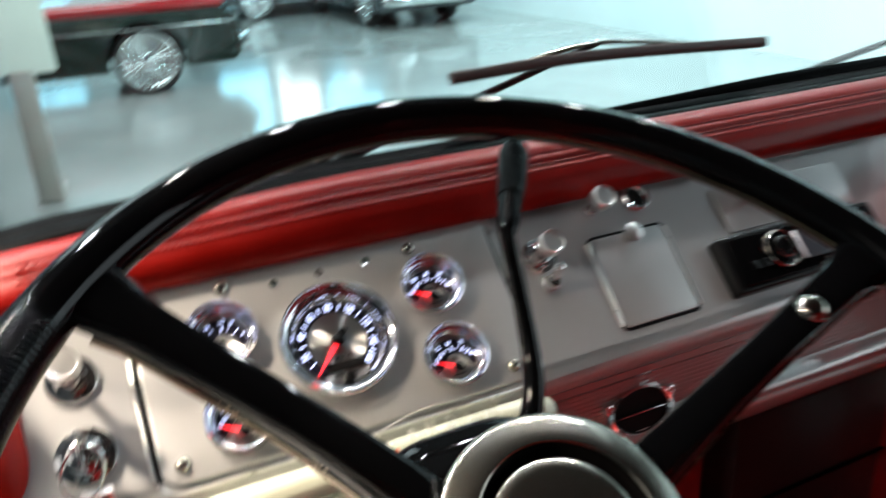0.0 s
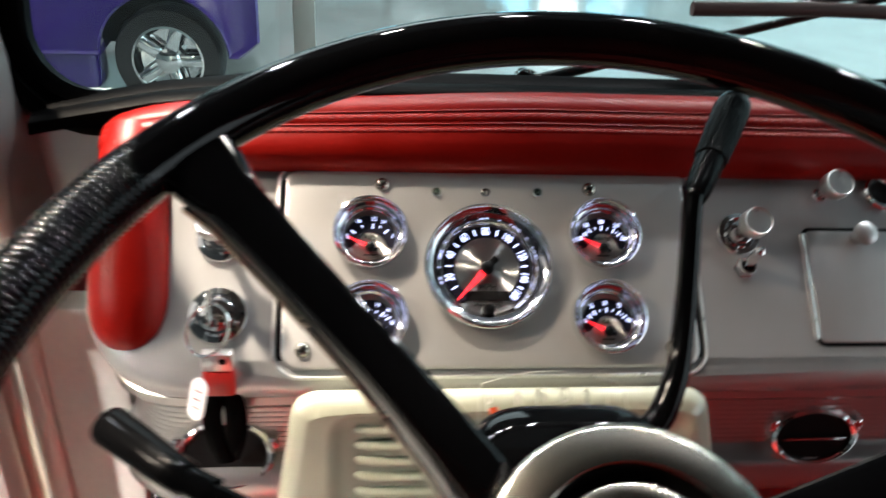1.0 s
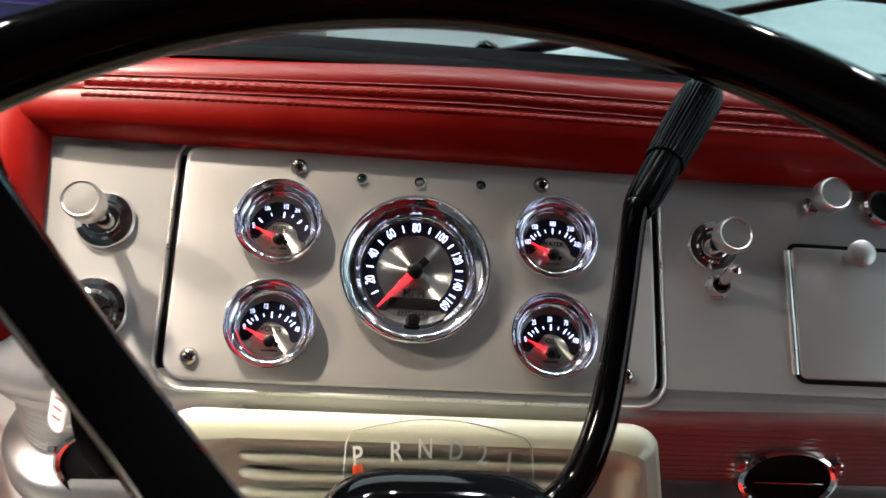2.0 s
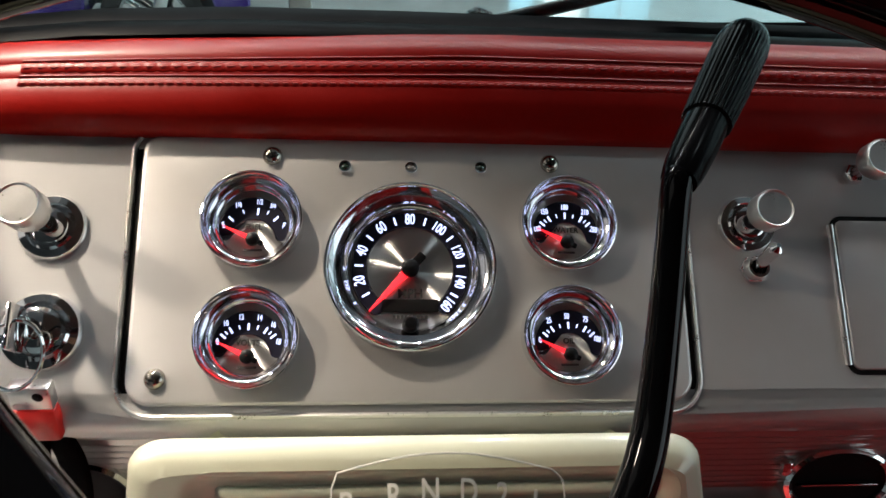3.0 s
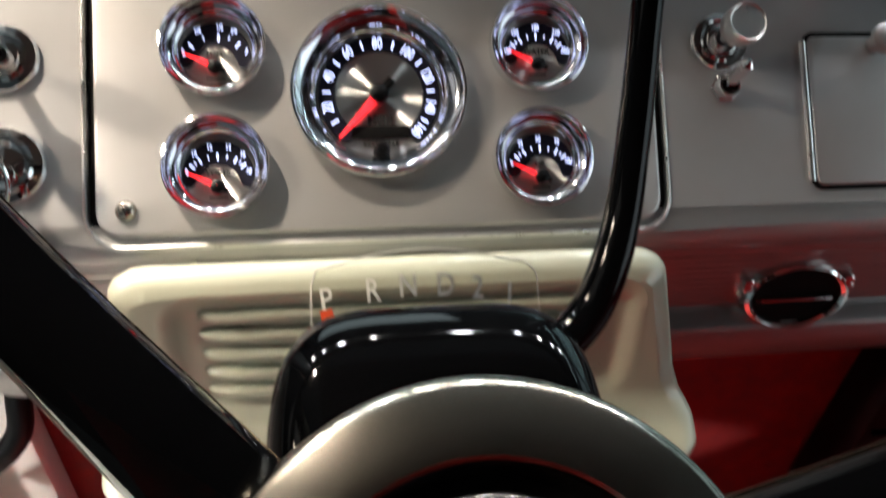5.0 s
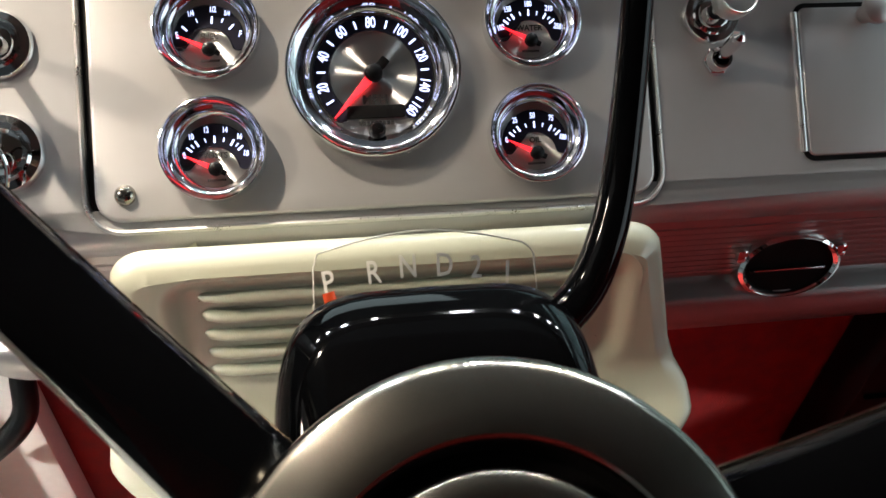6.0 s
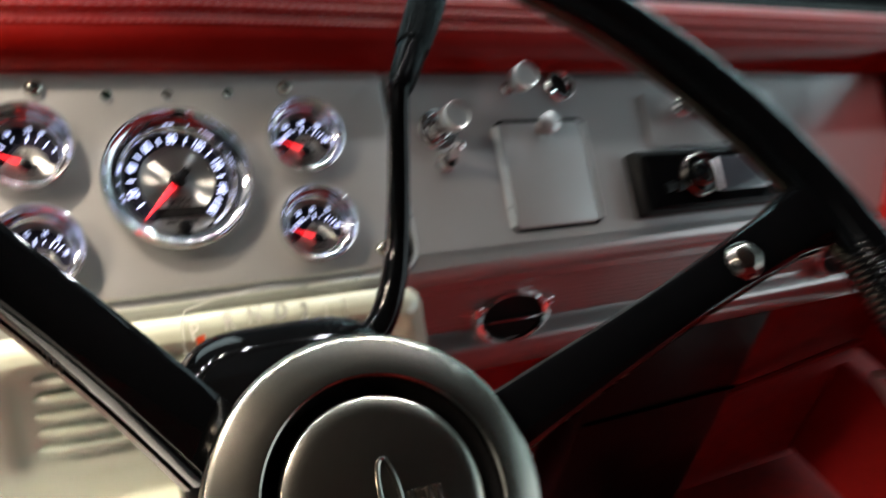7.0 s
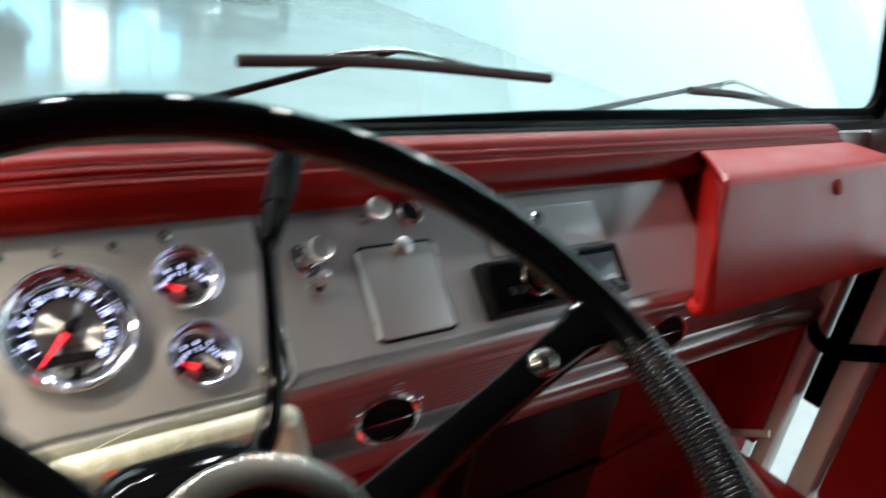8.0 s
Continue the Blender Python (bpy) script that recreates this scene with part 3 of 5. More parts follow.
def arc_band(r0, r1, a0, a1, z, n=48, rounded_ends=True):
    """A flat band between two radii from angle a0 to a1 in degrees, clockwise from straight up."""
    def at(r, a):
        return (r * math.sin(radians(a)), r * math.cos(radians(a)))
    pts = [at(r1, a0 + (a1 - a0) * i / n) for i in range(n + 1)]
    half, mid = (r1 - r0) / 2, (r0 + r1) / 2
    c = at(mid, a1)
    for i in range(1, 8):
        t = radians(a1) + math.pi * i / 8
        pts.append((c[0] + half * math.sin(t), c[1] + half * math.cos(t)))
    pts += [at(r0, a1 - (a1 - a0) * i / n) for i in range(n + 1)]
    c = at(mid, a0)
    for i in range(1, 8):
        t = radians(a0) + math.pi + math.pi * i / 8
        pts.append((c[0] + half * math.sin(t), c[1] + half * math.cos(t)))
    return pts


def crescent():
    """The outline of a small gauge's scale, thick over the middle, with rounded ends."""
    pts = [(0.64 * math.sin(radians(a)), -0.134 + 0.64 * math.cos(radians(a))) for a in range(-100, 101, 5)]
    p, q = Vector(pts[-1]), Vector((0.414, -0.24))
    c, r = (p + q) / 2, (p - q).length / 2
    pts += [(c.x + r * math.cos(radians(-t)), c.y + r * math.sin(radians(-t))) for t in range(20, 170, 25)]
    pts += [(0.428 * math.sin(radians(a)), -0.348 + 0.428 * math.cos(radians(a))) for a in range(75, -76, -5)]
    pts += [(-c.x - r * math.cos(radians(t)), c.y - r * math.sin(radians(t))) for t in range(20, 170, 25)][::-1][::-1]
    return pts


def disc(r, z, n=72):
    """A flat disc in rings, whose turned finish lets the light fan out from its middle."""
    return lathe([(r, z), (r * 0.6, z), (r * 0.25, z), (0.0002, z)], n)


def gauge(name, u, v, s, label, marks, ticks, needle, band, title, pivot, follow):
    """A round dial under glass in a chrome bezel. marks: (text, angle, size, radius); ticks: (angle, length, radius), all in shares of its radius."""
    m = on_face(u, v, 0.0030)
    top = thing(name, m, label, "gauge", "dashboard gauges")
    deep = -0.0036 * s / 0.0455
    dish = 0.715 if follow > 0.5 else 0.685
    part("bezel", lathe([(0.985 * s, -0.001), (1.0 * s, 0.001), (1.0 * s, 0.0066), (0.994 * s, 0.0080), (0.980 * s, 0.0089), (0.962 * s, 0.0091), (0.948 * s, 0.0084), (0.940 * s, 0.0070)], 72), CHROME, top, "polished chrome bezel", m)
    part("inner_ring", lathe([(0.942 * s, 0.0072), (0.900 * s, 0.0052), (0.870 * s, 0.0044), (0.865 * s, 0.0034), (0.815 * s, 0.0023), (0.795 * s, 0.0020), (0.788 * s, 0.0009), ((dish + 0.06) * s, -0.0004), ((dish + 0.03) * s, deep * 0.45), (dish * s, deep)], 72), RING, top, "polished stepped inner ring", m)
    dial = part("dial", disc((dish + 0.005) * s, deep), DIAL_TURNED, top, "turned silver dial", m)
    face, rim = deep + 0.0002, s
    s *= dish / 0.66
    bm = stack([[(x * s, y * s, face) for x, y in band], [(x * s, y * s, face + 0.0003) for x, y in band]])
    part("scale_band", bm, DIAL_BLACK, dial, "black scale band", m, False)
    part("band_rim", tube([(x * s, y * s, face + 0.0002) for x, y in shrink(band, -0.008)], 0.00022, 6, closed=True), CHROME, dial, "", m)
    for text, a, size, rr in marks:
        x, y = rr * s * math.sin(radians(a)), (pivot + rr * math.cos(radians(a))) * s
        part("numeral", None, None, dial, "", m @ pose(x, y, face + 0.0006, 0, 0, -a * follow) @ Matrix.Diagonal((0.66, 1, 1, 1)), mesh=words(text, size * s, LIT, 0.0001, 0.004 * s * size))
    tick_mesh = {}
    for a, ln, rr in ticks:
        if ln not in tick_mesh:
            bmt = box(0.030 * s if ln > 0.09 else 0.018 * s, ln * s, 0.0002, 0)
            me = bpy.data.meshes.new("tick")
            bmt.to_mesh(me)
            bmt.free()
            me.materials.append(LIT)
            tick_mesh[ln] = me
        x, y = rr * s * math.sin(radians(a)), (pivot + rr * math.cos(radians(a))) * s
        part("tick", None, None, dial, "", m @ pose(x, y, face + 0.0006, 0, 0, -a), mesh=tick_mesh[ln])
    part("title", None, None, dial, "", m @ pose(0, title[1] * s, face + 0.0004), mesh=words(title[0], title[2] * s, INK, 0.0001, 0.03 * s * title[2]))
    na, nl = needle
    nm = m @ pose(0, pivot * s, deep + 0.0026, 0, 0, -na)
    out = [(-0.045 * s, 0.0), (-0.045 * s, 0.10 * s), (-0.007 * s, nl * s), (0.007 * s, nl * s), (0.045 * s, 0.10 * s), (0.045 * s, 0.0)]
    ndl = part("needle", slab(out, 0, 0.0006, 0.00015), LIT_RED, top, "lit red needle", nm)
    part("counterweight", slab(rounded(0.10 * s, 0.22 * s, 0.02 * s, 3, 0, -0.10 * s), -0.0002, 0.0010, 0.0003), SATIN_BLACK, ndl, "black needle tail", nm)
    k = 0.10 if follow > 0.5 else 0.135
    part("cap", lathe([(0.0001, 0.0034), (0.6 * k * s, 0.0032), (0.92 * k * s, 0.0024), (k * s, 0.0)], 24), SATIN_BLACK, ndl, "black needle cap", nm)
    lens = part("lens", lathe([(0.0001, 0.0068), (0.90 * rim, 0.0062)], 48), LENS, top, "clear glass", m)
    lens.visible_shadow = False
    return top, dial, face


# the dial's brushing runs round its centre, so that the light fans out from it
def turn_round(mat):
    """Runs a material's brushing round the local z axis."""
    tree = mat.node_tree
    tn = tree.nodes.new("ShaderNodeTangent")
    tn.direction_type, tn.axis = "RADIAL", "Z"
    shader = tree.nodes["Principled BSDF"]
    tree.links.new(tn.outputs[0], shader.inputs["Tangent"])
    shader.inputs["Anisotropic Rotation"].default_value = 0.25
    return tree, tn, shader


turn_round(STEEL_TURNED)
DIAL_TURNED = material("turned_dial", (0.50, 0.49, 0.47), 0.34, 0.92, 0.03, 40, aniso=1.0, rough_vary=0.01)
tree, tn, shader = turn_round(DIAL_TURNED)
fan = tree.nodes.new("ShaderNodeBsdfAnisotropic")
fan.inputs["Color"].default_value = (0.82, 0.81, 0.78, 1)
fan.inputs["Roughness"].default_value = 0.36
fan.inputs["Anisotropy"].default_value = 0.78
tree.links.new(tn.outputs[0], fan.inputs["Tangent"])
blend = tree.nodes.new("ShaderNodeMixShader")
blend.inputs[0].default_value = 0.6
tree.links.new(shader.outputs[0], blend.inputs[1])
tree.links.new(fan.outputs[0], blend.inputs[2])
tree.links.new(blend.outputs[0], tree.nodes["Material Output"].inputs["Surface"])

S_A = [(i - 4) * 34.6 for i in range(9)]
speedo_marks = [(str(20 * i), S_A[i] * (1.0 if i < 8 else 0.965), 0.168 if i < 5 else 0.158, 0.553) for i in range(9) if i]
speedo_ticks = [((S_A[i] + S_A[i + 1]) / 2, 0.088, 0.553) for i in range(8)]
top, dial, face = gauge("speedometer", -0.0005, -0.0567, 0.0455, "large chrome-rimmed speedometer, lit white numerals, red needle at zero", speedo_marks, speedo_ticks, (-137, 0.64), arc_band(0.475, 0.632, -139, 137, 0), ("MPH", -0.275, 0.135), 0.0, 0.96)
sm = on_face(-0.0005, -0.0567, 0.0030)
part("odometer_window", slab(rounded(0.66 * 0.0455, 0.15 * 0.0455, 0.0008, 3, 0, -0.435 * 0.0455), face, face + 0.0006, 0.0002), DARK, dial, "dark odometer window", sm)
part("reset_knob", lathe([(0.0001, 0.0085), (0.0030, 0.0083), (0.0042, 0.0068), (0.0044, 0.0)], 20), SATIN_BLACK, top, "black reset knob", sm @ pose(0, -0.665 * 0.0455, face))
part("maker_bars", joined(*[box(0.0016, 0.0022, 0.0002, 0, (i - 4) * 0.0021, 0, 0) for i in range(9)]), INK, dial, "illegible dark print", sm @ pose(0, -0.565 * 0.0455, face + 0.0003), False)


def small_gauge(name, u, v, label, marks, ticks, title, na):
    top, dial, face = gauge(name, u, v, 0.0264, label, marks, ticks, (na, 0.64), crescent(), (title, -0.085, 0.15), -0.345, 0.2)
    part("maker_bars", joined(*[box(0.0008, 0.0012, 0.0002, 0, (i - 4) * 0.00105, 0, 0) for i in range(9)]), INK, dial, "illegible dark print", on_face(u, v, 0.0030) @ pose(0, -0.56 * 0.0264, face + 0.0003), False)


A5, R5 = (-64, -33, 0, 33, 64), (0.635, 0.76, 0.735, 0.76, 0.635)


def five(names, size=0.155):
    return [(t, a, size, r) for t, a, r in zip(names, A5, R5)]


MAJ = [(a, 0.125, r) for a, r in ((-50, 0.60), (-33, 0.585), (0, 0.565), (33, 0.585), (50, 0.60))] + [(a, 0.075, r) for a, r in ((-42, 0.60), (-17, 0.575), (17, 0.575), (42, 0.60))]
small_gauge("fuel_gauge", -0.0830, -0.0327, "small chrome-rimmed fuel gauge, lit markings, red needle at empty", [("E", -63, 0.17, 0.64), ("1/4", -24, 0.15, 0.76), ("1/2", 7, 0.15, 0.77), ("3/4", 27, 0.13, 0.77), ("F", 63, 0.17, 0.64)], [(-46, 0.125, 0.60), (-20, 0.075, 0.60), (7, 0.13, 0.575), (25, 0.075, 0.61), (44, 0.125, 0.60)], "FUEL", -65)
small_gauge("temperature_gauge", 0.0845, -0.0325, "small round water temperature gauge with lit numerals and a red needle", five(("100", "150", "180", "210", "250")), MAJ, "WATER", -64)
small_gauge("voltmeter", -0.0832, -0.0938, "small round voltmeter with lit numerals and a red needle", [("8", -63, 0.16, 0.62), ("10", -34, 0.155, 0.75), ("12", -11, 0.155, 0.755), ("14", 15, 0.155, 0.755), ("16", 37, 0.155, 0.75), ("18", 63, 0.155, 0.62)], MAJ, "VOLTS", -64)
small_gauge("oil_pressure_gauge", 0.0834, -0.0931, "small round oil pressure gauge with lit numerals and a red needle", [("0", -64, 0.16, 0.63), ("25", -30, 0.155, 0.76), ("50", -2, 0.155, 0.74), ("75", 27, 0.155, 0.76), ("100", 62, 0.15, 0.63)], MAJ, "OIL", -64)


def pull_knob(u, v, reach, label, bezel=0.0, tilt=(0, 0)):
    """A turned knob on a stem, with a round chrome escutcheon when bezel is given."""
    m = on_face(u, v)
    top = thing("pull_knob", m, label, "knob", "dashboard knobs")
    if bezel:
        part("escutcheon", lathe([(bezel, 0.0), (bezel, 0.0015), (bezel * 0.93, 0.0032), (bezel * 0.72, 0.0040), (bezel * 0.60, 0.0028), (bezel * 0.52, 0.0060), (bezel * 0.34, 0.0070), (0.0045, 0.0070)], 40), CHROME, top, "stepped chrome escutcheon", m)
    else:
        part("collar", lathe([(0.0062, 0.0), (0.0062, 0.004), (0.0052, 0.0052), (0.004, 0.0052)], 6), CHROME, top, "", m)
    part("stem", lathe([(0.0038, 0.0), (0.0038, reach * 0.5), (0.0050, reach * 0.56), (0.0050, reach * 0.66)], 24), CHROME, top, "", m)
    part("head", lathe([(0.0050, reach * 0.58), (0.0098, reach * 0.64), (0.0106, reach * 0.70), (0.0106, reach - 0.0012), (0.0098, reach), (0.0090, reach - 0.0006), (0.0001, reach - 0.0004)], 36), KNOB, top, "turned aluminium head", m)
    return top


pull_knob(0.1885, -0.0300, 0.034, "turned aluminium pull knob on a stepped chrome escutcheon", 0.0165)
pull_knob(0.2555, 0.0005, 0.032, "turned aluminium pull knob with a hexagon collar")
pull_knob(-0.1850, -0.0363, 0.044, "turned aluminium headlamp knob on a chrome escutcheon", 0.0175)

m = on_face(0.1895, -0.0560)
sw = thing("toggle_switch", m, "small chrome toggle switch on the dashboard", "switch")
part("nut", lathe([(0.0078, 0.0), (0.0078, 0.0022), (0.0070, 0.0030), (0.0062, 0.0042), (0.0001, 0.0046)], 6), CHROME, sw, "", m)
part("collar", lathe([(0.0066, 0.003), (0.0066, 0.0075), (0.0058, 0.0088), (0.0044, 0.0088), (0.0040, 0.006)], 24), CHROME, sw, "threaded chrome collar", m)
part("lever", tube([(0.0022 * k / 10, 0.0075 * k / 10, 0.004 + 0.023 * k / 10) for k in range(11)], lambda t: (0.0030 + 0.0012 * t) * (1.0 if t < 0.85 else math.sqrt(max(0.10, 1 - ((t - 0.85) / 0.155) ** 2))), 20), CHROME, sw, "", m)

m = on_face(0.3075, 0.0040)
sock = thing("lighter_socket", m, "empty chrome-rimmed lighter socket", "socket")
part("rim", lathe([(0.0135, 0.0), (0.0138, 0.0025), (0.0125, 0.0040), (0.0102, 0.0036), (0.0088, 0.0015), (0.0085, -0.0005)], 36), CHROME, sock, "", m)
part("well", lathe([(0.0001, 0.0004), (0.0090, 0.0008)], 24), DARK, sock, "dark disc for the open socket's shade", m)

# ashtray door
m = on_face(0.2805, -0.0692)
ash = thing("ashtray", m, "flush silver ashtray door with a small finger pull", "ashtray")
ao = rounded(0.0808, 0.0855, 0.005, 5)
# wider near-black slab under the door paints the shade of its gap
part("gap", slab(shrink(ao, -0.0022), -0.001, 0.0006, 0.0002), DARK, ash, "dark slab for the shaded gap round the door", m)
part("door", slab(shrink(ao, 0.0006), 0.0, 0.0019, 0.0011), SILVER, ash, "", m)
# aluminium tubes added at both sides stand in for the edge glints
for x in (-0.0425, 0.0425):
    part("edge", tube([(x, -0.0395 + 0.0079 * k, 0.0010) for k in range(11)], 0.0017, 8), KNOB, ash, "bright strip added for the glint along the opening", m)
part("pull", lathe([(0.0052, 0.0), (0.0052, 0.006), (0.0085, 0.009), (0.0088, 0.0125), (0.0070, 0.0140), (0.0001, 0.0143)], 28), SILVER, ash, "round aluminium finger pull", m @ pose(0.0005, 0.037, 0.002))

# control plate and radio
m = on_face(0.472, -0.0295)
cp = thing("control_plate", m, "silver heater control plate with two small chrome knobs", "control plate")
part("plate", slab(rounded(0.164, 0.048, 0.003, 4), 0.0, 0.0034, 0.0012), SILVER, cp, "", m)
for x in (-0.052, -0.024):
    part("knob", lathe([(0.0060, 0.004), (0.0060, 0.010), (0.0085, 0.012), (0.0088, 0.018), (0.0072, 0.020), (0.0001, 0.0205)], 28), CHROME, cp, "chrome knob", m @ pose(x, 0.006, 0))

m = on_face(0.4575, -0.0865)
radio = thing("radio", m, "glossy black radio with a round knob and a dark display", "radio")
part("body", slab(rounded(0.198, 0.056, 0.004, 4), 0.0, 0.014, 0.003), SATIN_BLACK, radio, "", m)
part("faceplate", slab(rounded(0.184, 0.046, 0.003, 4), 0.014, 0.0165, 0.001), BLACK, radio, "gloss black faceplate", m)
part("display", slab(rounded(0.098, 0.030, 0.002, 3, 0.034, 0.002), 0.0165, 0.0172, 0.0003), DISPLAY, radio, "glossy blue-grey display", m)
km = m @ pose(-0.037, 0.0025, 0)
kn = part("knob", lathe([(0.0165, 0.0165), (0.0163, 0.0190), (0.0120, 0.0196), (0.0110, 0.0225), (0.0100, 0.0240), (0.0080, 0.0240), (0.0068, 0.0225), (0.0001, 0.0220)], 40), BLACK, radio, "black rotary knob", km)
part("ring", lathe([(0.0165, 0.0168), (0.0190, 0.0168), (0.0190, 0.0200), (0.0180, 0.0212), (0.0168, 0.0206)], 40, closed=True), STEEL, kn, "chrome ring", km)
part("inner_ring", lathe([(0.0094, 0.0236), (0.0110, 0.0226), (0.0108, 0.0240), (0.0098, 0.0246)], 36, closed=True), STEEL, kn, "thin chrome ring", km)
part("marker_bar", box(0.0045, 0.028, 0.0010, 0.0003, -0.0135, 0.002, 0.0172), TAG_WHITE, radio, "pale bar", m)
for x in (-0.072, -0.060):
    part("button", box(0.007, 0.008, 0.003, 0.001, x, -0.006, 0.0175), SATIN_BLACK, radio, "", m)

# ---- valance under the dashboard ----
val = thing("valance", pose(0.4, -0.06, 1.18), "silver ribbed valance under the dashboard with a rounded lower lip", "valance")
back = [(-0.055, 1.228), (-0.066, 1.2265), (-0.0715, 1.222), (-0.0715, 1.215), (-0.066, 1.2085), (-0.0605, 1.2065), (-0.0600, 1.160), (-0.064, 1.1555), (-0.0715, 1.1525), (-0.0755, 1.146), (-0.0755, 1.128), (-0.071, 1.1195), (-0.060, 1.1165), (-0.040, 1.118), (-0.040, 1.228)]


def wrapped(section, x1):
    """A section of y and z along x, led round the driver's corner to the back."""
    cx, cy, r0 = -0.213, -0.010, 0.030
    loops = [[(cx - r0 - (-0.04 - y), 0.06, z) for y, z in section]]
    for i in range(12, -1, -1):
        a = radians(7.5 * i)
        loops.append([(cx - (r0 - 0.04 - y) * math.sin(a), cy - (r0 - 0.04 - y) * math.cos(a), z) for y, z in section])
    return stack(loops + [[(x, y, z) for y, z in section] for x in (0.0, 0.5, x1)])


part("panel", wrapped(back, 1.125), SILVER_BRIGHT, val)
rib = wrapped([(-0.0595, 0.0019), (-0.0606, 0.0015), (-0.0610, 0.0), (-0.0606, -0.0015), (-0.0595, -0.0019)], 1.12)
rib_mesh = None
for i in range(9):
    mm = pose(0, 0, 1.1640 + 0.0048 * i)
    if rib_mesh is None:
        o = part("rib", rib, SILVER_BRIGHT, val, "", mm)
        rib_mesh = o.data
    else:
        part("rib", None, None, val, "", mm, mesh=rib_mesh)


def air_vent(x, z, label, tall=0.66, vane=True):
    m = pose(x, -0.0625, z, 90 - 14)
    top = thing("air_vent", m, label, "air vent", "dashboard air vents")
    part("bezel", lathe([(0.0372, -0.004), (0.0375, 0.002), (0.0362, 0.0062), (0.0335, 0.0078), (0.0312, 0.0062), (0.0302, 0.002), (0.0298, -0.004)], 48, 1.0, tall), CHROME, top, "oval chrome bezel", m)
    part("bowl", lathe([(0.0312, 0.0056), (0.0295, 0.0042), (0.0001, 0.0036)], 40, 1.0, tall), DARK, top, "black open bowl", m)
    if vane:
        part("vane", box(0.054, 0.0022, 0.003, 0.0008, 0, -0.002, 0.0050), SATIN_BLACK, top, "black vane with a bright edge", m)
        part("vane_edge", box(0.050, 0.0010, 0.0014, 0.0004, 0, -0.001, 0.0068), CHROME, top, "bright vane edge", m)
    for s in (-1, 1):
        part("ear", box(0.008, 0.010, 0.006, 0.0025, s * 0.0350, 0.010, 0.004), CHROME, top, "chrome ear", m)
    return top


air_vent(0.2715, 1.170, "oval chrome air vent with a black bowl in the ribbed valance")
air_vent(-0.1885, 1.163, "oval chrome air vent with a black bowl below the ignition lock", 0.78, False)
air_vent(0.695, 1.180, "oval chrome air vent near the passenger end of the valance")

# ---- champagne cover round the steering column, with louvres ----
cov = thing("column_cover", pose(0.004, -0.09, 1.14), "champagne painted steel column cover with pressed louvres", "column cover")


def ring_of(w, h, r, cx, cz, seg=7, side=9):
    """A rounded rectangle whose straight runs are divided as well."""
    pts, corners = [], rounded(w, h, r, seg, cx, cz)
    for i, (x, z) in enumerate(corners):
        pts.append((x, z))
        if i % (seg + 1) == seg:
            x1, z1 = corners[(i + 1) % len(corners)]
            pts += [(x + (x1 - x) * k / side, z + (z1 - z) * k / side) for k in range(1, side)]
    return pts


def cover_outline(top_z=1.266, bot_z=1.083):
    a = []
    for x, z in ring_of(2.0, 2.0, (0.13, 0.13, 0.30, 0.30), 0, 0):
        zz = bot_z + (top_z - bot_z) * (z + 1) / 2
        half = 0.135 + 0.21 * (1.264 - max(zz, 1.15))
        a.append((0.004 + 0.05 * (1.264 - max(zz, 1.13)) + x * half, zz))
    return a


def cover_point(x, zz, y):
    """The face stands up behind the louvres and turns out below them into a sloping apron round the column."""
    back, knee, soft = y + 0.131, 1.188, 0.012
    d = max(0.0, knee - zz)
    u = d * (1 - 0.55 * min(1.0, abs(x - 0.008) / 0.165) ** 2)
    ease = soft * (1 - math.exp(-u / soft))
    e = d / (d + 0.012)
    high = max(zz, knee)
    fy, fz = -0.131 - 0.15 * (1.264 - high) - 0.87 * (u - ease), high - 0.5 * u - 0.5 * ease
    dy, dz, k = 1 - 0.5 * e, -0.87 * e, 1 - 0.55 * e
    return (x, fy + dy * back * k, fz + dz * back * k)


co = cover_outline()
rec = ring_of(0.230, 0.066, 0.012, 0.010, 1.2195)
loops = []
for off, y in ((0.060, -0.060), (0.030, -0.100), (0.008, -0.1145), (0.0035, -0.1150), (0.0030, -0.1170), (0.0005, -0.1180), (0.0, -0.1210), (0.0012, -0.1255), (0.004, -0.1290), (0.010, -0.131)):
    loops.append([cover_point(x, z, y) for x, z in shrink(co, off)])
for k in range(1, 12):
    loops.append([cover_point(a + (c - a) * k / 12, b + (d - b) * k / 12, -0.1313) for (a, b), (c, d) in zip(shrink(co, 0.010), shrink(rec, -0.006))])
for off, y in ((-0.006, -0.1315), (-0.002, -0.1308), (0.002, -0.1285), (0.005, -0.1268), (0.009, -0.1264), (0.0115, -0.1262), (0.0140, -0.1260), (0.0165, -0.1258)):
    loops.append([(x, y - 0.15 * max(0, 1.264 - z), z) for x, z in shrink(rec, off)])
part("shell", stack(loops, False, True), CREAM, cov)
lv_mesh = None
for i in range(5):
    z = 1.2435 - 0.0117 * i
    y = -0.1240 - 0.15 * (1.264 - z)
    pts = [(-0.092, 0.002, 0), (-0.089, -0.002, 0), (-0.082, -0.004, 0.0)] + [(-0.05 + 0.025 * k, -0.004, 0) for k in range(6)] + [(0.094, -0.004, 0), (0.101, -0.002, 0), (0.104, 0.002, 0)]
    if lv_mesh is None:
        o = part("louvre", tube(pts, 0.0036, 14, 0.8), CREAM, cov, "", pose(0, y, z))
        lv_mesh = o.data
    else:
        part("louvre", None, None, cov, "", pose(0, y, z), mesh=lv_mesh)

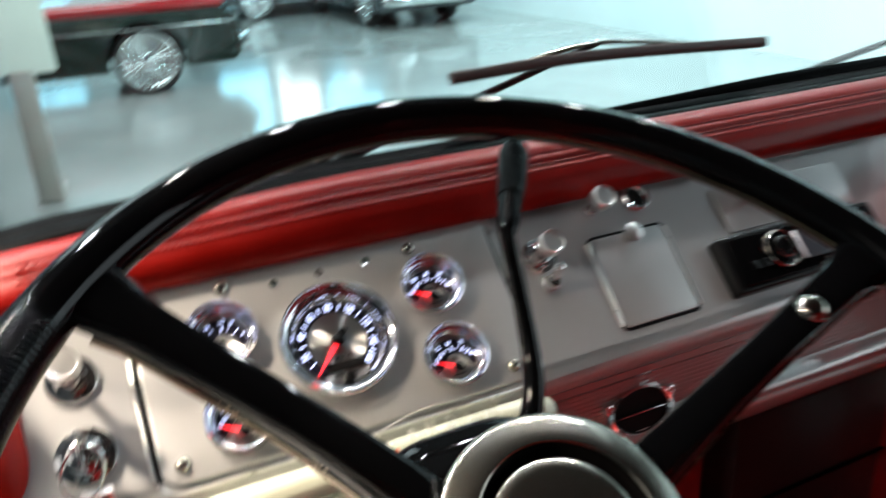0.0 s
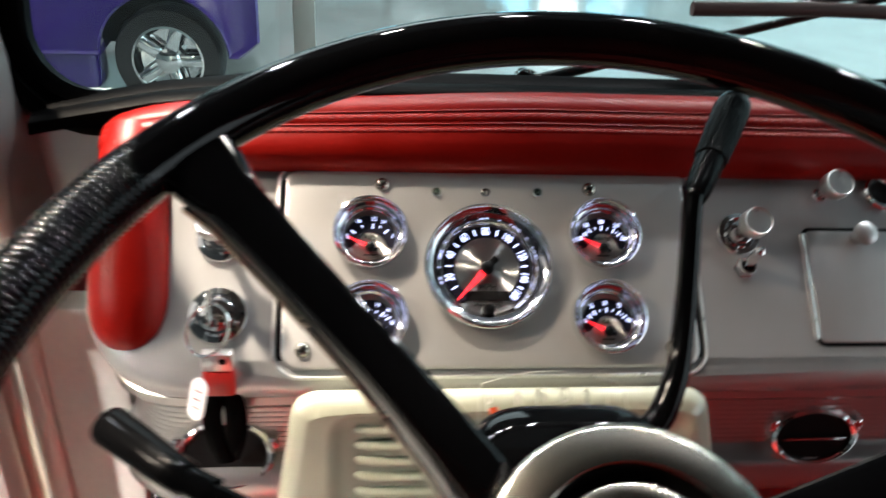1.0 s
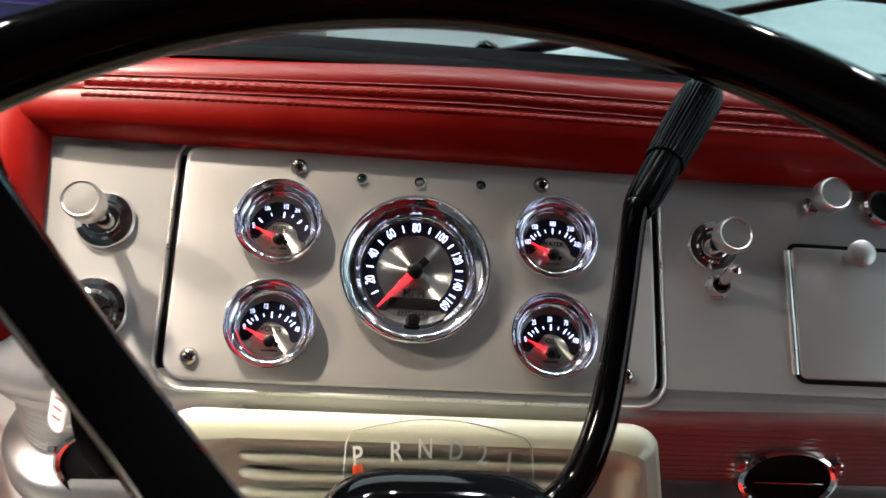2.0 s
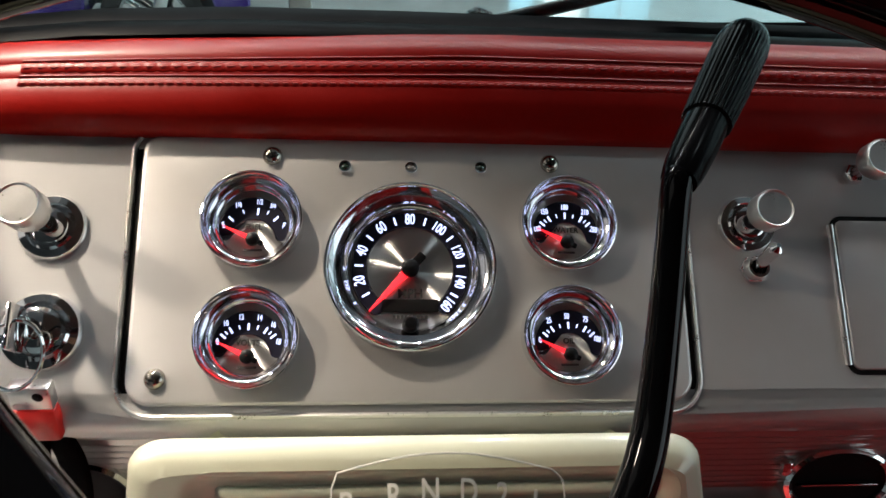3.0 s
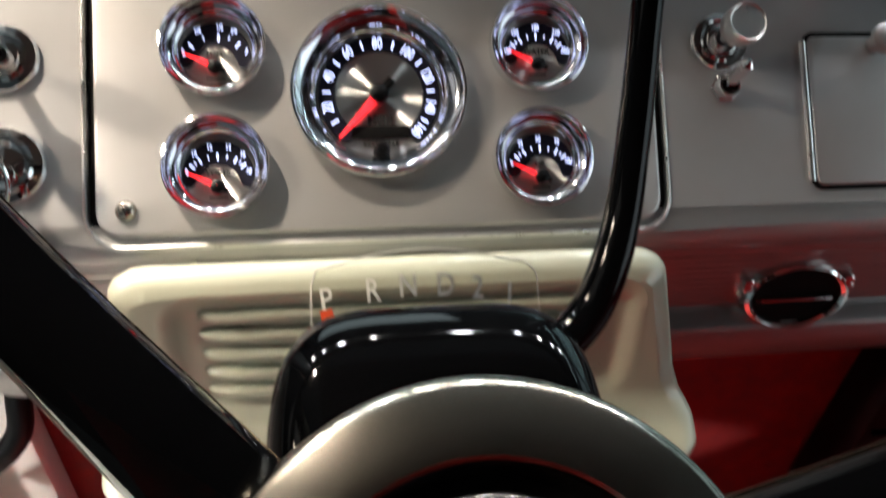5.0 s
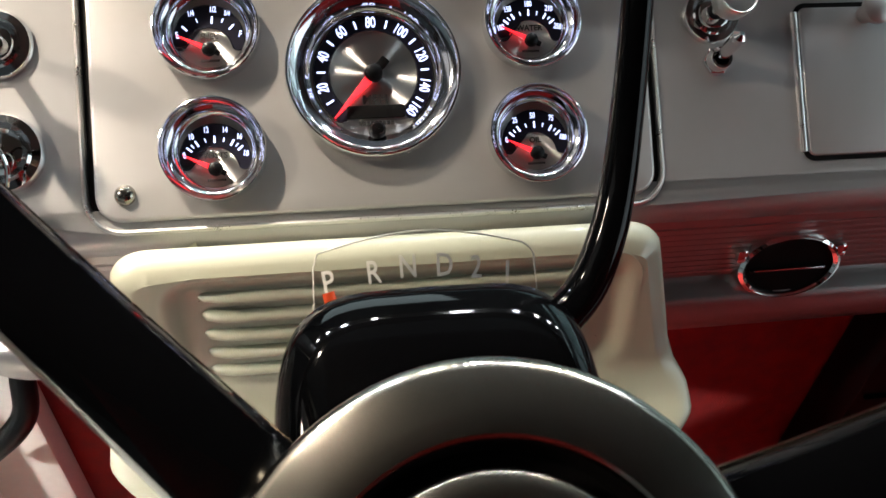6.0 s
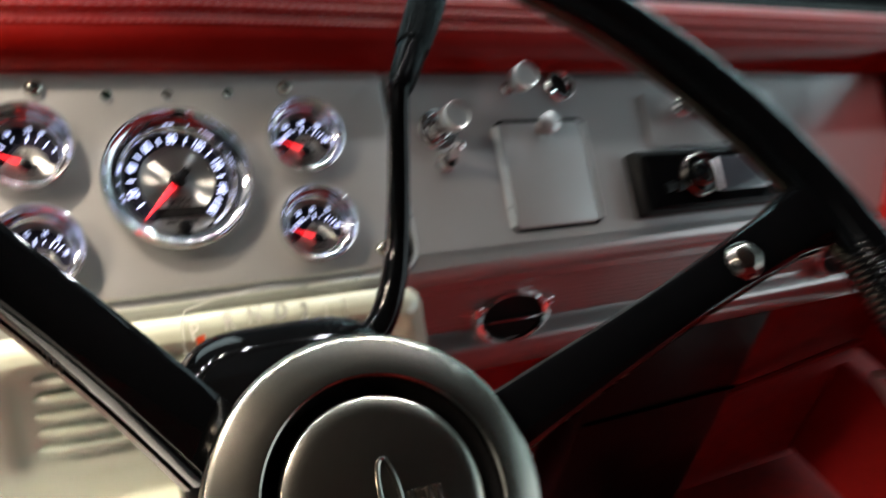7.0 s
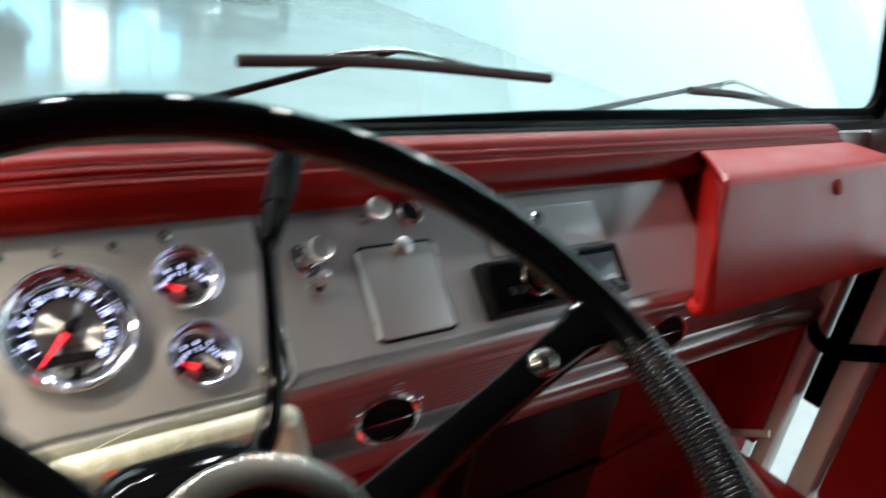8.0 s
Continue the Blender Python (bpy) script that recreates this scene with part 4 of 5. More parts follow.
# ---- steering column, gear lever and indicator stalk ----
WHEEL = pose(0.001, -0.3677, 1.4125, 25.8)
col = thing("steering_column", WHEEL @ pose(0, 0, -0.05), "black enamelled steering column with a rounded gear selector housing", "steering column")
part("tube", lathe([(0.026, -0.075), (0.026, -0.70)], 32), BLACK, col, "", WHEEL)
pod = []
for z, rx, ry, cy in ((-0.090, 0.024, 0.024, 0.0), (-0.091, 0.034, 0.042, 0.012), (-0.0935, 0.0425, 0.0555, 0.0205), (-0.0975, 0.0465, 0.0618, 0.0245), (-0.1020, 0.0485, 0.0645, 0.0260), (-0.1080, 0.0496, 0.0655, 0.0265), (-0.117, 0.0498, 0.0650, 0.0260), (-0.140, 0.0455, 0.0560, 0.020), (-0.160, 0.038, 0.042, 0.010), (-0.170, 0.027, 0.027, 0.0)):
    ring = []
    for i in range(48):
        a = 2 * math.pi * i / 48
        ca, sa = math.cos(a), math.sin(a)
        p = 0.47
        ring.append((0.001 + 0.95 * rx * math.copysign(abs(ca) ** p, ca), cy - 0.0030 + ry * math.copysign(abs(sa) ** p, sa), z))
    pod.append(ring)
part("selector_housing", stack(pod), BLACK, col, "rounded gloss black housing", WHEEL)

ind = thing("gear_indicator", pose(0.002, -0.2259, 1.3481, 45), "clear plastic gear indicator plate with pale letters", "gear indicator")
im = pose(0.002, -0.2259, 1.3481, 45)
arc = [(x, y - 0.002) for x, y in [(-0.035, -0.014), (0.037, -0.014)] + [(0.0365 - 0.0035 * (1 - math.cos(math.pi / 2 * i / 4)), 0.004 + 0.0045 * i / 4) for i in range(5)] + [(0.033 - 0.066 * i / 12, 0.0085 + 0.0055 * math.sin(math.pi * i / 12)) for i in range(1, 12)] + [(-0.033 - 0.0015 * i / 4, 0.0085 - 0.0045 * i / 4) for i in range(5)]]
pl = part("plate", slab(arc, -0.0012, 0.0, 0.0003), ACRYLIC, ind, "", im)
pl.visible_shadow = False
# pale print colour on the rim paints the light caught in the clear edge
part("rim", tube([(x, y, 0.0) for x, y in arc], 0.0003, 6, closed=True), LETTER, ind, "pale line for the light in the plate's edge", im)
for ch, x, y in zip("PRND21", (-0.0300, -0.0157, -0.0047, 0.0070, 0.0172, 0.0273), (-0.0030, -0.0007, 0.0005, 0.0003, -0.0010, -0.0033)):
    part("letter", None, None, ind, "", im @ pose(x, y, 0.0006, 0, 0, -220 * x) @ Matrix.Diagonal((0.75, 1, 1, 1)), mesh=words(ch, 0.0105, LETTER, 0.0001, 0.0001))
part("pointer", tube([(-0.0270, -0.019, 0.010), (-0.0288, -0.0115, 0.011), (-0.0300, -0.0056, 0.011)], lambda t: 0.0024 - 0.0006 * t, 10, 0.5), ORANGE, ind, "orange pointer", im)

lev = thing("gear_lever", pose(0.04, -0.25, 1.36), "gloss black bent gear lever with a ribbed black grip", "gear lever")
shaft = smooth_path([(0.0400, -0.2450, 1.3340), (0.0530, -0.2365, 1.3430), (0.0605, -0.2275, 1.3560), (0.0660, -0.2150, 1.3700), (0.0700, -0.1980, 1.395), (0.0735, -0.1772, 1.4278), (0.0765, -0.1722, 1.4311)], 6)
part("shaft", tube(shaft, lambda t: 0.0072 - 0.0022 * min(1, t * 1.3), 18), BLACK, lev)
a, b = Vector((0.0750, -0.1745, 1.4300)), Vector((0.1178, -0.1085, 1.4590))
part("collar", tube([a + (b - a) * k for k in (-0.01, 0.01, 0.03, 0.06, 0.12, 0.20, 0.30, 0.345, 0.35)], lambda t: 0.0058 + 0.0017 * min(1, t * 1.5), 24), GRIP, lev, "smooth black collar")
rows_ = []
axis = (b - a).normalized()
s1 = axis.orthogonal().normalized()
s2 = axis.cross(s1)
for k, r in ((0.34, 0.0072), (0.35, 0.0084), (0.60, 0.0093), (0.86, 0.0098), (0.93, 0.0093), (0.97, 0.0081), (0.99, 0.0060), (1.0, 0.0027)):
    c = a + (b - a) * k
    ring = []
    for i in range(144):
        t = 2 * math.pi * i / 144
        rr = r * (1 + (0.012 if (i // 2) % 2 else -0.012) * (1.4 if 0.345 < k < 0.9 else 0.2))
        ring.append(c + s1 * rr * math.cos(t) + s2 * rr * math.sin(t))
    rows_.append(ring)
part("grip", stack(rows_), GRIP, lev, "ribbed black plastic grip")

stalk = thing("indicator_stalk", pose(-0.1, -0.32, 1.37), "black turn signal stalk with a flat widened end", "stalk")
arm = [(-0.028, -0.350, 1.345), (-0.080, -0.333, 1.361), (-0.120, -0.3145, 1.3690), (-0.150, -0.2975, 1.3715)]
part("arm", tube(smooth_path(arm, 6), lambda t: 0.0036 + 0.0003 * t, 16), GRIP, stalk)
neck = smooth_path([(-0.140, -0.3033, 1.3707), (-0.146, -0.2998, 1.3711), (-0.152, -0.2960, 1.3714)], 5)
part("collar", tube(neck, 0.0056, 22, 0.85, (0, -0.4, 0.9)), GRIP, stalk, "stepped black collar")
blade = smooth_path([(-0.150, -0.2975, 1.3713), (-0.160, -0.2900, 1.3715), (-0.174, -0.2775, 1.3710), (-0.187, -0.2655, 1.3700)], 8)
part("paddle", tube(blade, lambda t: (0.0066 + 0.0018 * t) * (0.93 if t < 0.03 or t > 0.98 else 1.0), 28, 0.85, (0, -0.4, 0.9)), GRIP, stalk, "flat black paddle")

# ---- steering wheel ----
wheel = thing("steering_wheel", WHEEL, "large black enamelled steering wheel with ridged grips and a stainless hub", "steering wheel")
RW, TW = 0.2135, 0.0116


def rim_point(a, r=RW, z=0.0):
    return (r * math.cos(a), r * math.sin(a), z)


part("rim", tube([rim_point(2 * math.pi * i / 144) for i in range(144)], TW, 20, closed=True), BLACK, wheel, "", WHEEL)


def ridged_grip(a0, a1, count):
    pts, rad = [], []
    steps = count * 6
    for i in range(steps + 1):
        pts.append(rim_point(radians(a0 + (a1 - a0) * i / steps)))
    def bumpy(t):
        e = min(1.0, t * 30, (1 - t) * 30)
        return TW + 0.0002 + 0.00045 * e * abs(math.sin(math.pi * t * count)) ** 0.7
    return tube(pts, bumpy, 18)


part("grip", ridged_grip(141, 222, 116), RIDGED, wheel, "ridged black grip", WHEEL)
part("grip", ridged_grip(11.5, -70, 112), RIDGED, wheel, "ridged black grip", WHEEL)


def spoke(hub, rim):
    """A spoke from the hub up to the rim, flat on top, with a bright strip under it."""
    h, r = Vector((*hub, -0.0475)), Vector((*rim, 0.0015))
    d = (r - h)
    t = d.normalized()
    side = t.cross(Vector((0, 0, 1))).normalized()
    up = side.cross(t).normalized()
    loops, low = [], []
    for k in [i / 14 for i in range(15)]:
        c = h + d * k + up * (0.010 * math.sin(math.pi * k) * (1 - k) - 0.001)
        half = 0.0118 - 0.0026 * math.sin(math.pi * min(1, k * 1.05)) + 0.004 * max(0, k - 0.86) / 0.14
        th = 0.0085 - 0.003 * k
        sec = [(-1, -0.5), (-1.0, 0.3), (-0.86, 0.75), (-0.55, 0.95), (0, 1.0), (0.55, 0.95), (0.86, 0.75), (1.0, 0.3), (1, -0.5), (0.7, -0.9), (-0.7, -0.9)]
        loops.append([c + side * (u * half) + up * (w * th) for u, w in sec])
        low.append([c + side * (u * half * 1.06) + up * (w * th) for u, w in ((-1, -0.75), (1, -0.75), (1, -1.35), (0.8, -1.6), (-0.8, -1.6), (-1, -1.35))])
    return stack(loops), stack(low[:-1])


for hub, rim in (((-0.040, 0.0255), (-0.1490, 0.1400)), ((0.0455, 0.0115), (0.2020, 0.0590))):
    bm, strip_bm = spoke(hub, rim)
    sp = part("spoke", bm, BLACK, wheel, "", WHEEL)
    if hub[0] > 0:
        part("stud", lathe([(0.0001, 0.0060), (0.0038, 0.0056), (0.0066, 0.0040), (0.0078, 0.0012), (0.0081, -0.003)], 32), STEEL, sp, "domed bright stud", WHEEL @ pose(0.152, 0.0435, -0.0085, 0, -19))
    part("underside", strip_bm, BRONZE, sp, "bronze-toned bright underside", WHEEL)
HUB = WHEEL @ pose(-0.0011, 0, 0, 3.4) @ pose(0, -0.0045, 0)
hub = part("hub", lathe([(0.028, -0.070), (0.046, -0.058), (0.0505, -0.045), (0.0520, -0.0370), (0.0520, -0.0342), (0.0517, -0.0332), (0.0509, -0.0324), (0.0495, -0.0319), (0.0465, -0.0309), (0.0420, -0.0296), (0.0385, -0.0288), (0.0372, -0.0287), (0.0365, -0.0292), (0.0361, -0.0310)], 96), STEEL_TURNED, wheel, "polished stainless hub ring", HUB)
part("groove", lathe([(0.0363, -0.0300), (0.0350, -0.0390), (0.0318, -0.0390), (0.0306, -0.034)], 72), DARK, hub, "dark groove", HUB)
cap = part("horn_cap", lathe([(0.0314, -0.0380), (0.0316, -0.0328), (0.0313, -0.0317), (0.0305, -0.0310), (0.0255, -0.0303), (0.0150, -0.0295), (0.0001, -0.0292)], 72), STEEL_TURNED, wheel, "smooth stainless horn cap", HUB)
oval = [(0.0030 * math.cos(2 * math.pi * i / 40), 0.0115 * math.sin(2 * math.pi * i / 40), 0.0) for i in range(40)]
em = HUB @ pose(0.0005, 0.0000, -0.0290)
part("emblem", tube(oval, 0.0007, 8, closed=True), STEEL, cap, "raised oval emblem", em)
part("emblem_bars", joined(*[box(0.0013, 0.0050, 0.0014, 0.0003, s * (0.0058 + 0.0029 * i), -0.0018, 0.0) for s in (-1, 1) for i in range(4)], *[box(0.0023, 0.0009, 0.0014, 0.0003, s * (0.0058 + 0.0029 * i), -0.0018 + 0.0021 * (1 if i % 2 else -1), 0.0) for s in (-1, 1) for i in range(4)]), STEEL, cap, "raised plain bars in the place of lettering", em)

# ---- ignition lock and keys ----
m = on_face(-0.1845, -0.0905)
ign = thing("ignition_lock", m, "round chrome ignition lock with a key in it", "ignition lock")
part("escutcheon", lathe([(0.0200, 0.0), (0.0200, 0.002), (0.0188, 0.0042), (0.0150, 0.0052), (0.0128, 0.0040), (0.0120, 0.0085), (0.0088, 0.0105), (0.0001, 0.0105)], 44), CHROME, ign, "stepped chrome escutcheon", m)
part("key", joined(box(0.0022, 0.010, 0.016, 0.0005, 0, 0, 0.017), box(0.0024, 0.022, 0.018, 0.004, 0, -0.002, 0.031)), CHROME, ign, "chrome key", m)
keys = thing("key_ring", pose(-0.188, -0.09, 1.27), "key ring with red tag, white paper tag and black fob", "keys")
c = Vector((-0.186, -0.092, 1.294))
part("ring", tube([c + Vector((0.003 * math.cos(t), 0.004 + 0.006 * math.cos(t), 0)) + Vector((0.0130 * math.sin(t), -0.004, 0.016 * math.cos(t))) for t in [2 * math.pi * i / 36 for i in range(36)]], 0.0010, 8, closed=True), CHROME, keys, "thin chrome ring")
clasp = part("clasp", box(0.0195, 0.008, 0.0135, 0.0012, -0.1815, -0.094, 1.2720), KNOB, keys, "satin steel block")
part("eyelet", lathe([(0.0001, 0.0004), (0.0020, 0.0004), (0.0026, 0.0)], 20), DARK, clasp, "dark disc for the shaded hole", pose(-0.1775, -0.0981, 1.2735, 90))
part("red_tag", box(0.0205, 0.009, 0.0205, 0.0028, -0.1815, -0.094, 1.2548), TAG_RED, keys, "red plastic tag")
part("paper_tag", slab(rounded(0.0135, 0.030, 0.0067, 6), 0, 0.0012, 0.0003), TAG_WHITE, keys, "white oval paper tag", pose(-0.1935, -0.106, 1.2500, 74, 4, -34))
part("tag_bars", joined(*[box(0.0065, 0.0008, 0.0004, 0, 0, 0.006 - 0.006 * i, 0.0013) for i in range(3)]), STITCH, keys, "illegible red writing", pose(-0.1935, -0.106, 1.2500, 74, 4, -34), False)
part("fob", tube(smooth_path([(-0.178, -0.092, 1.250), (-0.174, -0.089, 1.225), (-0.177, -0.084, 1.195), (-0.184, -0.076, 1.170)], 6), 0.0074, 14, 0.25, (0, 1, 0)), RUBBER, keys, "black leather strap")
part("strap", tube(smooth_path([(-0.184, -0.093, 1.250), (-0.1895, -0.091, 1.225), (-0.190, -0.086, 1.195), (-0.187, -0.078, 1.168)], 6), 0.0068, 14, 0.25, (0, 1, 0)), RUBBER, keys, "black leather strap")

# ---- release lever beside the driver's footwell ----
rl = thing("release_lever", pose(-0.27, -0.01, 1.05), "black curved release lever under the driver's end of the dashboard", "lever")
part("arm", tube(smooth_path([(-0.262, 0.030, 1.080), (-0.262, -0.005, 1.050), (-0.268, -0.020, 1.015), (-0.300, -0.030, 0.985), (-0.345, -0.035, 0.960)], 6), 0.0095, 14, 0.8), SATIN_BLACK, rl)
part("bracket", box(0.020, 0.030, 0.050, 0.004, -0.262, 0.030, 1.098), SATIN_BLACK, rl, "black mounting bracket")

# ---- padded box at the passenger end ----
gb = thing("dash_box", pose(0.90, -0.09, 1.33), "red leather covered padded box at the passenger end of the dashboard", "padded box")
sec = [(0.05, 1.245), (-0.100, 1.240), (-0.124, 1.243), (-0.1345, 1.252), (-0.1345, 1.268), (-0.1100, 1.345), (-0.0925, 1.388), (-0.0860, 1.3965), (-0.074, 1.4000), (0.0, 1.398), (0.05, 1.370)]
loops = []
for x, k, slant in ((0.652, 0.88, 1), (0.643, 0.90, 1), (0.638, 0.94, 1), (0.638, 0.975, 1), (0.644, 0.995, 1), (0.656, 1.0, 0.8), (0.70, 1.0, 0.4), (0.8, 1.0, 0), (1.0, 1.0, 0), (1.125, 1.0, 0), (1.135, 0.98, 0)):
    loops.append([(x + slant * max(0.0, y + 0.128) * 0.85, -0.03 + (y + 0.03) * k, 1.328 + (z - 1.328) * k) for y, z in sec])
part("cover", stack(loops), RED_LIT, gb)
part("piping", tube([(0.658, -0.1355, 1.252), (0.652, -0.135, 1.268), (0.652, -0.1105, 1.345), (0.652, -0.0930, 1.388), (0.652, -0.0850, 1.3975)], 0.0022, 10), RED_LIT, gb)
part("latch", lathe([(0.0001, 0.004), (0.007, 0.0035), (0.0105, 0.002), (0.011, -0.002)], 28), RED_MATT, gb, "small round red latch", pose(0.925, -0.0985, 1.376, 90 - 22))

# ---- black panel in the footwell ----
hb = thing("heater_box", pose(0.59, 0.02, 0.9), "satin black heater box under the dashboard", "heater box")
part("case", box(0.262, 0.055, 0.43, 0.008, 0.588, 0.012, 0.85), SATIN_BLACK, hb)
part("seam", box(0.255, 0.004, 0.004, 0.001, 0.592, -0.0165, 0.93), RUBBER, hb)
part("footwell_fold", tube([(0.735, 0.022, 0.86), (0.86, 0.018, 0.885), (1.02, 0.010, 0.925)], 0.006, 8), RED_CARPET, hb, "raised fold in the red carpet")

# ---- check strap on the passenger door ----
st = thing("door_strap", pose(1.10, -0.11, 1.13), "black rubber strap between the door jamb and the door", "strap")
part("band", tube(smooth_path([(1.125, -0.055, 1.115), (1.085, -0.085, 1.105), (1.075, -0.125, 1.105), (1.095, -0.165, 1.118), (1.15, -0.20, 1.125)], 6), 0.013, 12, 0.32, (1, 0, 0)), RUBBER, st)

# ---- wipers outside the glass ----
def wiper(a, b, knee, pivot, label):
    a, b, knee, pivot = (Vector(p) for p in (a, b, knee, pivot))
    top = thing("windscreen_wiper", pose(*pivot), label, "wiper", "windscreen wipers")
    part("blade", tube(smooth_path([a, a * 0.6 + b * 0.4 + Vector((0, 0, 0.006)), b], 8), 0.0052, 10, 1.15), RUBBER_BROWN, top, "dark rubber blade")
    up = Vector((0, 0.004, 0.0075))
    part("spine", tube(smooth_path([a * 0.82 + b * 0.18 + up * 0.7, knee + up * 1.3, a * 0.25 + b * 0.75 + up * 0.7], 6), 0.0026, 8), STEEL, top, "steel blade spine")
    part("arm", tube(smooth_path([knee + up * 1.4, knee * 0.6 + pivot * 0.4 + Vector((0, 0.010, 0.004)), pivot], 6), lambda t: 0.0030 + 0.0018 * t, 10), SATIN_BLACK, top, "thin dark arm")
    part("pivot", lathe([(0.011, 0), (0.011, 0.012), (0.007, 0.018), (0.0001, 0.018)], 20), CHROME, top, "chrome pivot", pose(*pivot, -100))
    return top


RUBBER_BROWN = material("brown_black_rubber", (0.045, 0.026, 0.022), 0.55, 0.0, 0.2, 60)
wiper((0.171, 0.103, 1.466), (0.556, 0.103, 1.458), (0.340, 0.103, 1.470), (0.050, 0.130, 1.395), "parked windscreen wiper with a dark rubber blade")
wiper((0.832, 0.103, 1.447), (1.215, 0.106, 1.411), (0.945, 0.103, 1.450), (0.54, 0.130, 1.392), "parked windscreen wiper on the passenger side of the glass")

# ---- the showroom's things ----
def road_wheel(m, parent, radius, width, spokes, inner=0.66):
    w = part("wheel", lathe([(radius * inner, -width / 2), (radius * 0.96, -width / 2), (radius, -width / 2 + 0.03), (radius, width / 2 - 0.03), (radius * 0.96, width / 2), (radius * inner, width / 2)], 56, closed=True), TYRE, parent, "black rubber tyre on a chrome rim", m)
    part("rim", lathe([(radius * (inner + 0.01), width / 2 + 0.004), (radius * (inner - 0.03), width / 2 + 0.006), (radius * (inner - 0.06), width / 2 - 0.02), (radius * (inner - 0.11), width / 2 - 0.07), (0.06, width / 2 - 0.09), (0.001, width / 2 - 0.09)], 48), CHROME, w, "polished chrome rim", m)
    sp = []
    for i in range(spokes):
        a = 2 * math.pi * i / spokes
        p0, p1 = Vector((0.05 * math.cos(a), 0.05 * math.sin(a), width / 2 - 0.035)), Vector((radius * (inner - 0.05) * math.cos(a), radius * (inner - 0.05) * math.sin(a), width / 2 - 0.02))
        part("spoke", tube([p0, (p0 + p1) / 2 + Vector((0, 0, 0.012)), p1], 0.036 if spokes < 10 else 0.009, 10, 0.45, (0, 0, 1)), CHROME, w, "", m)
    part("hub_cap", lathe([(0.075, width / 2 - 0.06), (0.07, width / 2 - 0.01), (0.045, width / 2 + 0.006), (0.001, width / 2 + 0.01)], 32), CHROME, w, "", m)
    return w


def arch_side(x0, x1, z0, z1, wx, wz, wr, tip=0.0):
    """The outline of a body side in x and z with a wheel arch cut out of its foot."""
    pts = [(x0, z0)]
    h = max(-1, min(1, (z0 - wz) / wr))
    a0 = math.pi - math.asin(h)
    a1 = math.asin(h)
    for i in range(25):
        a = a0 + (a1 - a0) * i / 24
        pts.append((wx + wr * math.cos(a), wz + wr * math.sin(a)))
    pts += [(x1 - tip, z0), (x1, z0 + 0.10), (x1, z1 - 0.12), (x1 - 0.10, z1), (x0, z1)]
    return pts


def pickup(px, py, paint, label):
    """A rounded old pickup that stands side-on, its front to the right."""
    top = thing("pickup_truck", pose(px, py, 0), label, "pickup truck")
    R = 0.30
    side = arch_side(-0.95, 0.53, 0.34, 1.08, 0.0, R + 0.03, 0.35, 0.12)
    loops = [[(px + x, py + 0.10, z) for x, z in shrink(side, 0.03)], [(px + x, py - 0.13, z) for x, z in shrink(side, 0.004)], [(px + x, py - 0.165, z) for x, z in side], [(px + x, py - 0.180, z) for x, z in shrink(side, 0.012)], [(px + x, py - 0.17, z) for x, z in shrink(side, 0.03)]]
    part("fender", stack(loops), paint, top, "rounded fender with a wheel arch")
    part("hood", box(1.45, 1.15, 0.62, 0.16, px - 0.25, py + 0.72, 1.0, 4), paint, top)
    part("cab", box(1.5, 1.5, 1.25, 0.22, px - 1.65, py + 0.78, 1.13, 4), paint, top)
    part("lower_body", box(1.55, 0.24, 0.36, 0.05, px - 1.155, py - 0.035, 0.31, 3), paint, top)
    part("bed", box(2.0, 1.45, 0.62, 0.10, px - 3.3, py + 0.8, 0.85, 3), paint, top)
    part("chassis", box(3.6, 1.1, 0.20, 0.03, px - 1.5, py + 0.75, 0.42), DARK, top, "dark underside")
    for x, y, s in ((0, 0.0, 1), (-3.2, 0.05, 1), (0, 1.5, -1), (-3.2, 1.5, -1)):
        road_wheel(pose(px + x, py + y, R, 90 if s > 0 else -90), top, R, 0.21, 5)
    return top


pickup(-1.21, 4.11, PURPLE, "purple old pickup truck with polished chrome wheels")


